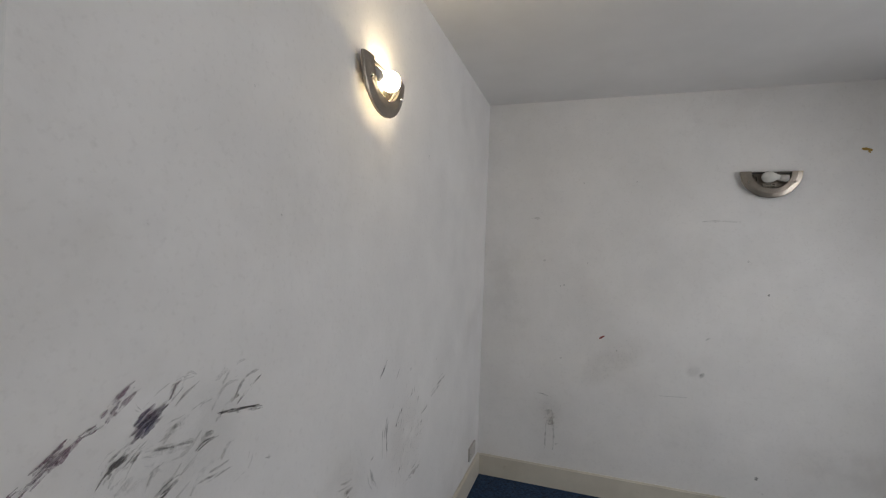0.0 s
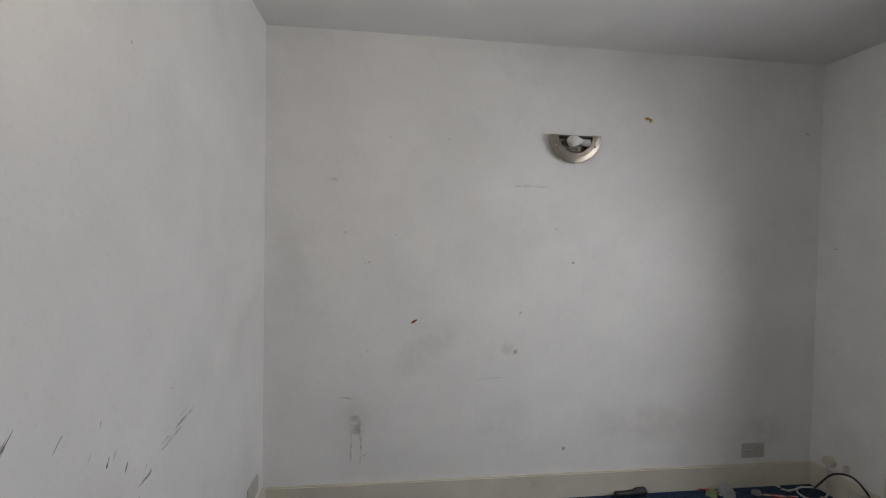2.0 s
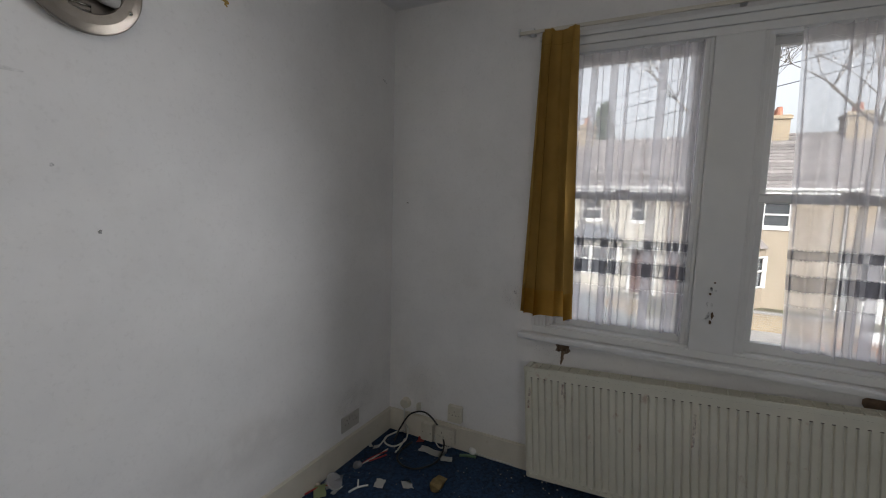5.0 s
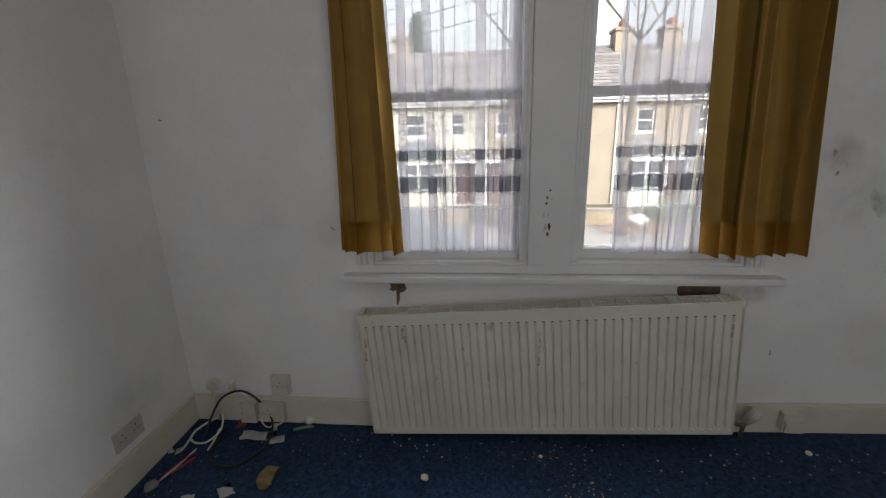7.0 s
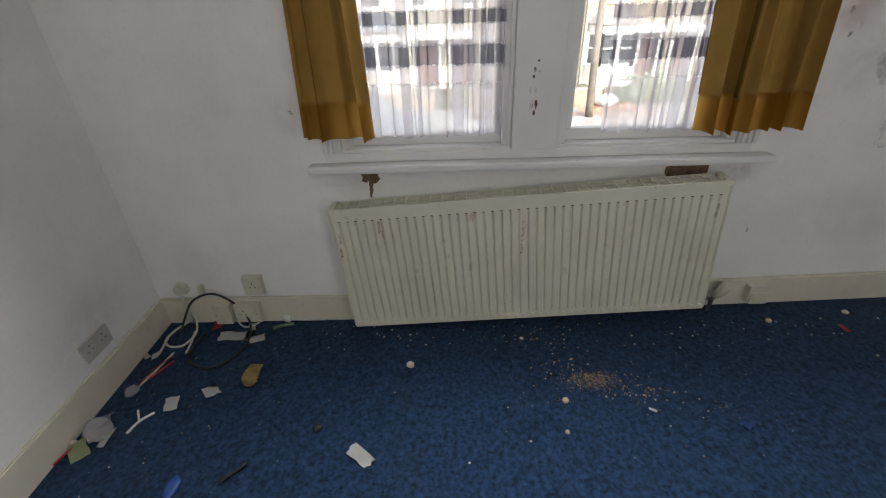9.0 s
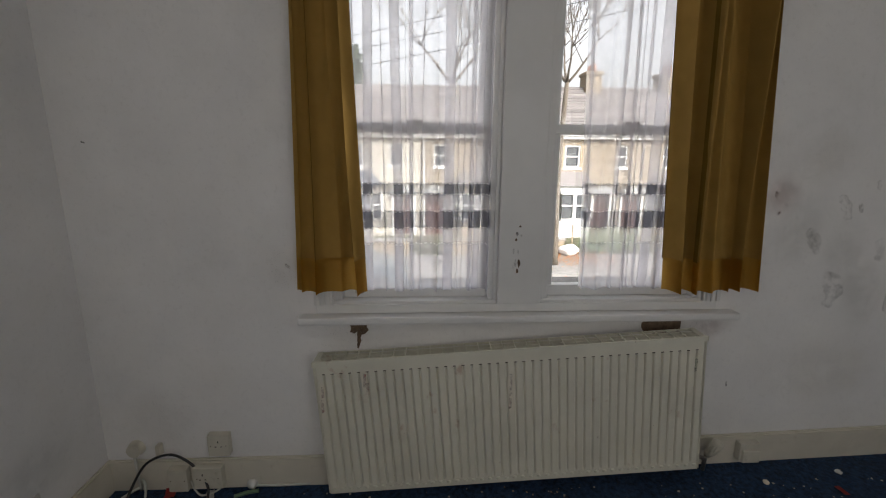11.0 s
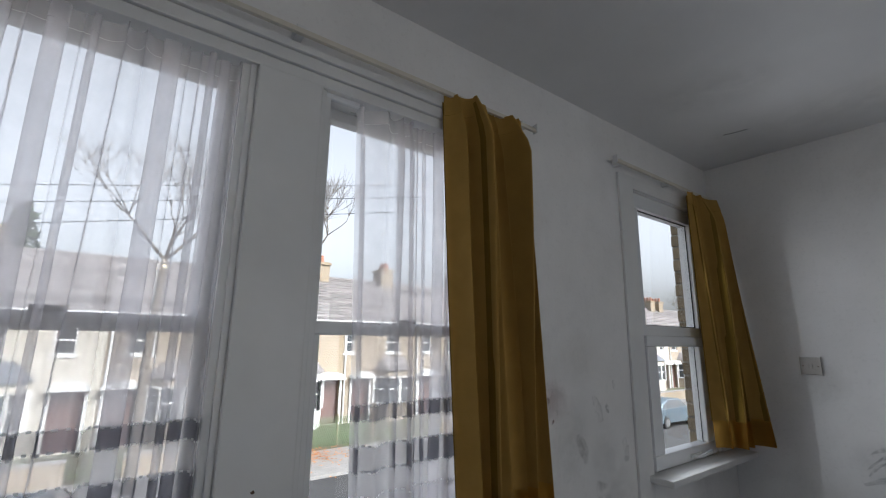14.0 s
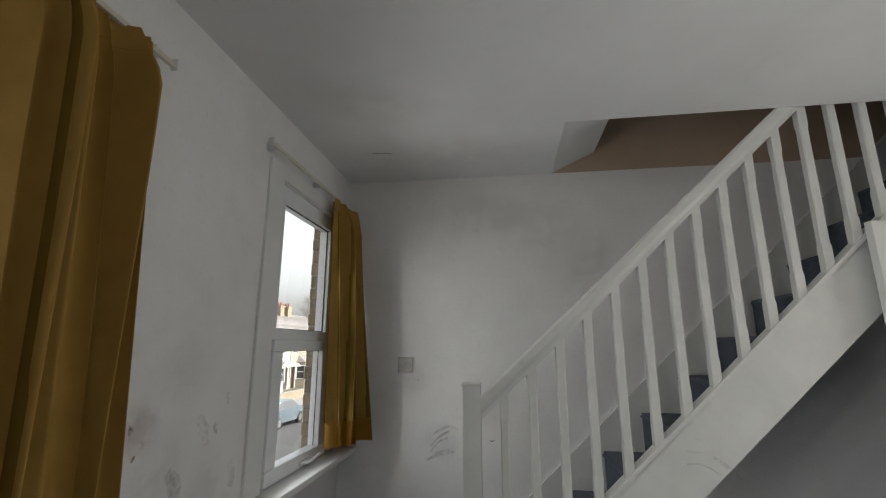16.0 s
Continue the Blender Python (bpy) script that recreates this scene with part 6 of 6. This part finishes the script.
M_CLEAR = cloth("clear_bag", (0.6, 0.6, 0.62), 0.4, 0.55)
M_TINSEL = material("tinsel_green", (0.12, 0.20, 0.12), 0.4, bump=0.0)

M_DUST = stain("plaster_dust", (0.30, 0.21, 0.13), 0.6, 55.0, (1, 1, 1), 0.45)
before_litter = set(scene.objects)
tagged(part("black_cable", tube(bmesh.new(), arc([(2.80, 4.30, 0.012), (2.86, 4.295, 0.07), (2.90, 4.25, 0.15), (2.915, 4.16, 0.178), (2.915, 4.08, 0.13), (2.90, 4.022, 0.055), (2.86, 4.0, 0.015), (2.77, 3.985, 0.007), (2.70, 4.0, 0.007), (2.63, 4.06, 0.007), (2.63, 4.14, 0.007), (2.68, 4.20, 0.007), (2.76, 4.215, 0.008), (2.84, 4.20, 0.012)], 8), 0.0052, 8), M_CABLE, None, "", True), "looped black mains cable in the room's corner", "cable")
def wire_scrap(pts, r, mat, lab):
    tagged(part("wire_scrap", tube(bmesh.new(), arc(pts, 5), r, 6), mat, None, "", True), lab + " on the carpet", "scrap", "scraps on the carpet")


wire_scrap(((2.93, 4.3, 0.02), (2.86, 4.33, 0.03), (2.8, 4.365, 0.012), (2.76, 4.33, 0.006), (2.765, 4.27, 0.006), (2.83, 4.24, 0.02), (2.89, 4.26, 0.05), (2.92, 4.29, 0.06)), 0.005, M_WIRE, 'dirty white flex curled in the corner')
wire_scrap(((2.84, 4.25, 0.02), (2.77, 4.24, 0.006), (2.715, 4.233, 0.006)), 0.005, M_WIRE, 'cut end of dirty white flex')
wire_scrap(((2.82, 4.36, 0.02), (2.77, 4.36, 0.006), (2.71, 4.352, 0.006)), 0.005, M_WIRE, 'cut end of dirty white flex')
wire_scrap(((2.915, 4.09, 0.05), (2.9, 4.07, 0.02), (2.88, 4.03, 0.008), (2.9, 3.97, 0.02), (2.92, 3.96, 0.05)), 0.004, M_WIRE, 'thin white lead below the socket')
wire_scrap(((2.925, 3.84, 0.012), (2.925, 3.72, 0.008), (2.93, 3.6, 0.008)), 0.005, M_WIRE, 'thin white cable along the skirting')
wire_scrap(((2.31, 4.24, 0.006), (2.36, 4.225, 0.006), (2.4, 4.19, 0.006)), 0.005, M_PAPER, 'forked white plastic strip')
wire_scrap(((2.36, 4.225, 0.006), (2.41, 4.26, 0.006)), 0.004, M_PAPER, 'forked white plastic strip')
wire_scrap(((2.566, 4.31, 0.008), (2.6, 4.29, 0.01), (2.665, 4.26, 0.008)), 0.004, M_REDP, 'thin pink plastic stick')
wire_scrap(((2.5, 4.34, 0.006), (2.6, 4.31, 0.006), (2.72, 4.29, 0.006)), 0.004, M_WIRE, 'thin white wire offcut')
wire_scrap(((2.52, 4.33, 0.008), (2.6, 4.32, 0.008), (2.7, 4.28, 0.008)), 0.003, M_REDP, 'thin red wire offcut')
wire_scrap(((1.462, 4.25, 0.006), (1.48, 4.235, 0.012), (1.5, 4.215, 0.006)), 0.006, M_PAPER, 'bent white plastic hook')
wire_scrap(((1.5, 4.215, 0.006), (1.53, 4.235, 0.006)), 0.005, M_PAPER, 'bent white plastic hook')
wire_scrap(((1.9, 4.13, 0.005), (1.97, 4.06, 0.006), (2.03, 4.03, 0.005)), 0.006, M_DARK, 'dark plastic strip')
wire_scrap(((2.12, 3.82, 0.008), (2.185, 3.755, 0.008)), 0.006, M_DARK, 'dark pen cap')
wire_scrap(((2.19, 4.415, 0.006), (2.25, 4.39, 0.012), (2.33, 4.34, 0.006)), 0.004, M_REDP, 'thin red plastic stick')
wire_scrap(((2.87, 3.9, 0.006), (2.885, 3.855, 0.01), (2.9, 3.81, 0.006)), 0.008, M_TINSEL, 'scrap of green tinsel')

tube_bm = tube(bmesh.new(), arc([(1.66, 4.385, 0.022), (1.75, 4.388, 0.022), (1.80, 4.390, 0.026), (1.845, 4.392, 0.026)], 4), 0.018, 12, radii=[0.016] * 5 + [0.017, 0.02, 0.023, 0.025, 0.025, 0.025, 0.025, 0.022])
tagged(part("torch", tube_bm, M_DARK, None, "", True), "black plastic torch lying against the skirting", "torch")


def scrap(name, at, sx, sy, turn, mat, label, lift=0.012, seed=0):
    rng = random.Random(seed)
    bm = bmesh.new()
    n = 4
    g = [[None] * (n + 1) for _ in range(n + 1)]
    for i in range(n + 1):
        for j in range(n + 1):
            u, v = (i / n - 0.5) * sx, (j / n - 0.5) * sy
            if i in (0, n) or j in (0, n):
                u, v = u * rng.uniform(0.85, 1.1), v * rng.uniform(0.85, 1.1)
            z = 0.004 + lift * max(0, noise.noise((u * 9 + seed, v * 9, seed)) + 0.25)
            c, s = math.cos(turn), math.sin(turn)
            g[i][j] = bm.verts.new((at[0] + c * u - s * v, at[1] + s * u + c * v, z))
    for i in range(n):
        for j in range(n):
            bm.faces.new((g[i][j], g[i + 1][j], g[i + 1][j + 1], g[i][j + 1]))
    bmesh.ops.solidify(bm, geom=bm.faces[:], thickness=0.0015)
    return tagged(part(name, bm, mat), label, "scrap", "scraps on the carpet")


for k, (x, y, sx, sy, turn, lab) in enumerate((
    (2.82, 4.05, 0.15, 0.06, 1.7, "torn white paper strip on the carpet"), (2.80, 3.95, 0.05, 0.07, 0.3, "torn white paper corner on the carpet"), (2.50, 4.023, 0.07, 0.055, 0.8, "small white plastic plate on the carpet"),
    (2.435, 4.145, 0.065, 0.05, 0.3, "small white plastic plate with a torn edge"), (2.21, 3.38, 0.045, 0.10, -0.7, "white torn packaging strip on the carpet"), (1.954, 4.10, 0.06, 0.035, 0.4, "torn white paper scrap on the carpet"),
    (2.30, 4.36, 0.05, 0.04, 1.0, "cream paper scrap beside the skirting"), (2.29, 4.30, 0.09, 0.03, 0.2, "white plastic strip on the carpet"), (2.55, 3.87, 0.04, 0.025, 0.6, "small white paper scrap by the sponge"), (2.95 - 0.07, 4.0, 0.05, 0.03, 0.4, "white paper tuft under the socket"), (2.70, 4.36, 0.05, 0.03, 0.4, "torn white label by the skirting"))):
    scrap("paper_scrap", (x, y), sx, sy, turn, M_PAPER, lab, 0.02, k)
scrap("plastic_bag", (2.34, 4.36), 0.10, 0.09, 0.5, M_CLEAR, "crumpled clear plastic bag by the skirting", 0.05, 40)
scrap("red_wrapper", (2.90, 4.17), 0.09, 0.045, 0.3, M_REDP, "crumpled red wrapper on the carpet", 0.02, 41)
disc = bmesh.new()
bmesh.ops.create_cone(disc, cap_ends=True, segments=24, radius1=0.05, radius2=0.042, depth=0.008, matrix=Matrix.Translation((1.80, 4.315, 0.006)))
tagged(part("plastic_disc", disc, M_CLEAR), "cloudy plastic disc on the carpet", "disc")


def lump(name, at, r, mat, label, category, flat=0.6, seed=1, stretch=1.0):
    bm = bmesh.new()
    bmesh.ops.create_icosphere(bm, subdivisions=2, radius=r)
    for v in bm.verts:
        k = 1 + 0.35 * noise.noise(v.co / r * 1.4 + Vector((seed, 0, 0)))
        v.co = Vector((v.co.x * k * stretch + at[0], v.co.y * k + at[1], max(0.001, v.co.z * k * flat + r * flat * 0.85)))
    return tagged(part(name, bm, mat, None, "", True), label, category)


lump("plaster_lump", (2.619, 3.238), 0.017, M_STONE, "pale lump of plaster on the carpet", "plaster lump", 0.7, 3)
lump("plaster_lump", (2.93, 3.845), 0.024, M_PAPER, "white rounded lump by the skirting", "plaster lump", 0.9, 5)
lump("plaster_lump", (2.27, 4.405), 0.015, M_STONE, "cream lump beside the skirting", "plaster lump", 0.8, 6)
lump("plaster_lump", (2.426, 2.641), 0.012, M_STONE, "pale lump of plaster on the carpet", "plaster lump", 0.7, 8)
lump("plaster_lump", (2.775, 2.755), 0.009, M_PAPER, "white flake of plaster on the carpet", "plaster lump", 0.4, 9)
lump("plaster_lump", (2.291, 2.666), 0.009, M_STONE, "tiny pale lump of plaster on the carpet", "plaster lump", 0.6, 14)
lump("plaster_lump", (2.86, 1.62), 0.013, M_STONE, "pale lump of plaster by the skirting", "plaster lump", 0.6, 15)
lump("plaster_lump", (2.91, 1.24), 0.014, M_PAPER, "white lump of plaster by the skirting", "plaster lump", 0.6, 16)
scrap("blue_wrapper", (2.307, 2.04), 0.032, 0.026, 0.5, M_BLUEP, "crumpled blue wrapper on the carpet", 0.02, 51)
scrap("red_wrapper", (2.80, 1.332), 0.045, 0.035, 0.2, M_REDP, "small crumpled red wrapper on the carpet", 0.02, 52)
scrap("green_paper", (2.24, 4.365), 0.075, 0.06, 0.7, material("pale_green_paper", (0.42, 0.50, 0.28), 0.8), "pale green torn paper by the skirting", 0.03, 53)
scrap("paper_scrap", (2.379, 2.336), 0.03, 0.012, 1.2, M_PAPER, "narrow white paper flake on the carpet", 0.01, 54)
scrap("paper_scrap", (2.70, 4.40), 0.05, 0.025, 0.9, M_PAPER, "white plastic flake against the skirting", 0.02, 55)
standing = bmesh.new()
bmesh.ops.create_cone(standing, cap_ends=True, segments=28, radius1=0.046, radius2=0.040, depth=0.007, matrix=Matrix.Translation((2.31, 4.33, 0.034)) @ Matrix.Rotation(0.75, 4, "X"))
tagged(part("plastic_disc", standing, M_CLEAR), "cloudy plastic lid leaning among litter", "disc")
lump("oval_tray", (2.108, 3.965), 0.026, M_BLUEP, "oval blue plastic tray on the carpet", "tray", 0.35, 10, 1.5)
lump("bottle_cap", (2.007, 3.80), 0.022, M_GREENP, "bright green bottle cap on the carpet", "cap", 0.5, 0)
lump("dark_clump", (2.323, 3.552), 0.018, M_DARK, "small dark clump on the carpet", "clump", 0.5, 12)
lump("clear_bulb", (2.50, 4.335), 0.022, M_CLEAR, "small clear bulb on the carpet", "bulb", 0.8, 0, 1.4)
sp = boxed(2.525, 2.625, 3.850, 3.905, 0.003, 0.035, bevel=0.01)
bmesh.ops.subdivide_edges(sp, edges=sp.edges[:], cuts=1, use_grid_fill=True)
for v in sp.verts:
    v.co += Vector((1, 1, 0.6)) * 0.022 * noise.noise(v.co * 22)
    v.co.z = max(v.co.z, 0.001)
tagged(part("sponge", sp, M_SPONGE, None, "", True), "worn yellow-brown sponge on the carpet", "sponge")

rng = random.Random(21)
crumbs, rubble = bmesh.new(), bmesh.new()


def crumb(bm, x, y, s):
    a = rng.uniform(0, 6.3)
    h = s * rng.uniform(0.3, 0.8)
    v = [bm.verts.new((x + s * math.cos(a + t) * rng.uniform(0.6, 1.2), y + s * math.sin(a + t) * rng.uniform(0.6, 1.2), 0.001)) for t in (0, 1.57, 3.14, 4.71)]
    tip = bm.verts.new((x + rng.gauss(0, s * 0.3), y + rng.gauss(0, s * 0.3), h + 0.001))
    for i in range(4):
        bm.faces.new((v[i], v[(i + 1) % 4], tip))


for _ in range(120):
    crumb(crumbs, 2.9 - abs(rng.gauss(0, 0.42)), 4.38 - abs(rng.gauss(0, 0.45)), rng.choice((0.0012, 0.0016, 0.002, 0.0026, 0.004)))
for _ in range(120):
    crumb(crumbs, rng.uniform(0.0, 2.9), rng.uniform(0.4, 4.4), rng.choice((0.0018, 0.0025, 0.003, 0.004, 0.007)))
for _ in range(70):
    crumb(crumbs, 2.88 - abs(rng.gauss(0, 0.1)), rng.uniform(1.0, 3.6), rng.uniform(0.002, 0.007))
for cx, cy, sx, sy, many, big in ((2.527, 2.508, 0.026, 0.065, 420, 0.004), (2.465, 2.34, 0.020, 0.065, 110, 0.006), (2.393, 2.07, 0.012, 0.035, 22, 0.006), (2.60, 2.60, 0.05, 0.10, 90, 0.006), (2.76, 2.70, 0.05, 0.12, 90, 0.006), (2.50, 2.35, 0.12, 0.25, 120, 0.004)):
    for _ in range(many):
        crumb(rubble, cx + rng.gauss(0, sx), cy + rng.gauss(0, sy), rng.choice((0.0012, 0.0015, 0.002, big * 0.75)))
tagged(part("crumbs", crumbs, material("white_crumbs", (0.45, 0.42, 0.37), 0.9, island=0.4, bump=0.0)), "scattered pale crumbs and paper flecks on the carpet", "crumbs", kind="stuff")
tagged(part("plaster_rubble", rubble, material("brown_crumbs", (0.42, 0.29, 0.17), 0.95, island=0.6, bump=0.0)), "patch of brown plaster crumbs on the carpet", "rubble", kind="stuff")

for x, y, r, turn in ((2.53, 2.515, 0.10, -0.1), (2.77, 2.74, 0.05, 0.5), (2.43, 2.64, 0.035, 0.0)):
    film = bmesh.new()
    ring = [film.verts.new((x + 0.45 * r * (1 + 0.3 * noise.noise((math.cos(k / 3.2) * 1.5, math.sin(k / 3.2) * 1.5, r * 50))) * math.cos(k * math.tau / 20), y + r * (1 + 0.3 * noise.noise((math.cos(k / 3.2) * 1.5, math.sin(k / 3.2) * 1.5, r * 90))) * math.sin(k * math.tau / 20), 0.0012)) for k in range(20)]
    film.faces.new(ring)
    tagged(part("dust_patch", film, M_DUST), "fine brown plaster dust spilt on the carpet", "dust", kind="stuff")

for ob in set(scene.objects) - before_litter:
    if not ob.parent:
        for v in ob.data.vertices:
            rise = floor_z(v.co.y) - 0.022
            v.co.x -= (v.co.x - 1.28) * rise / 1.34
            v.co.y -= (v.co.y - 3.05) * rise / 1.34
            v.co.z += floor_z(v.co.y)
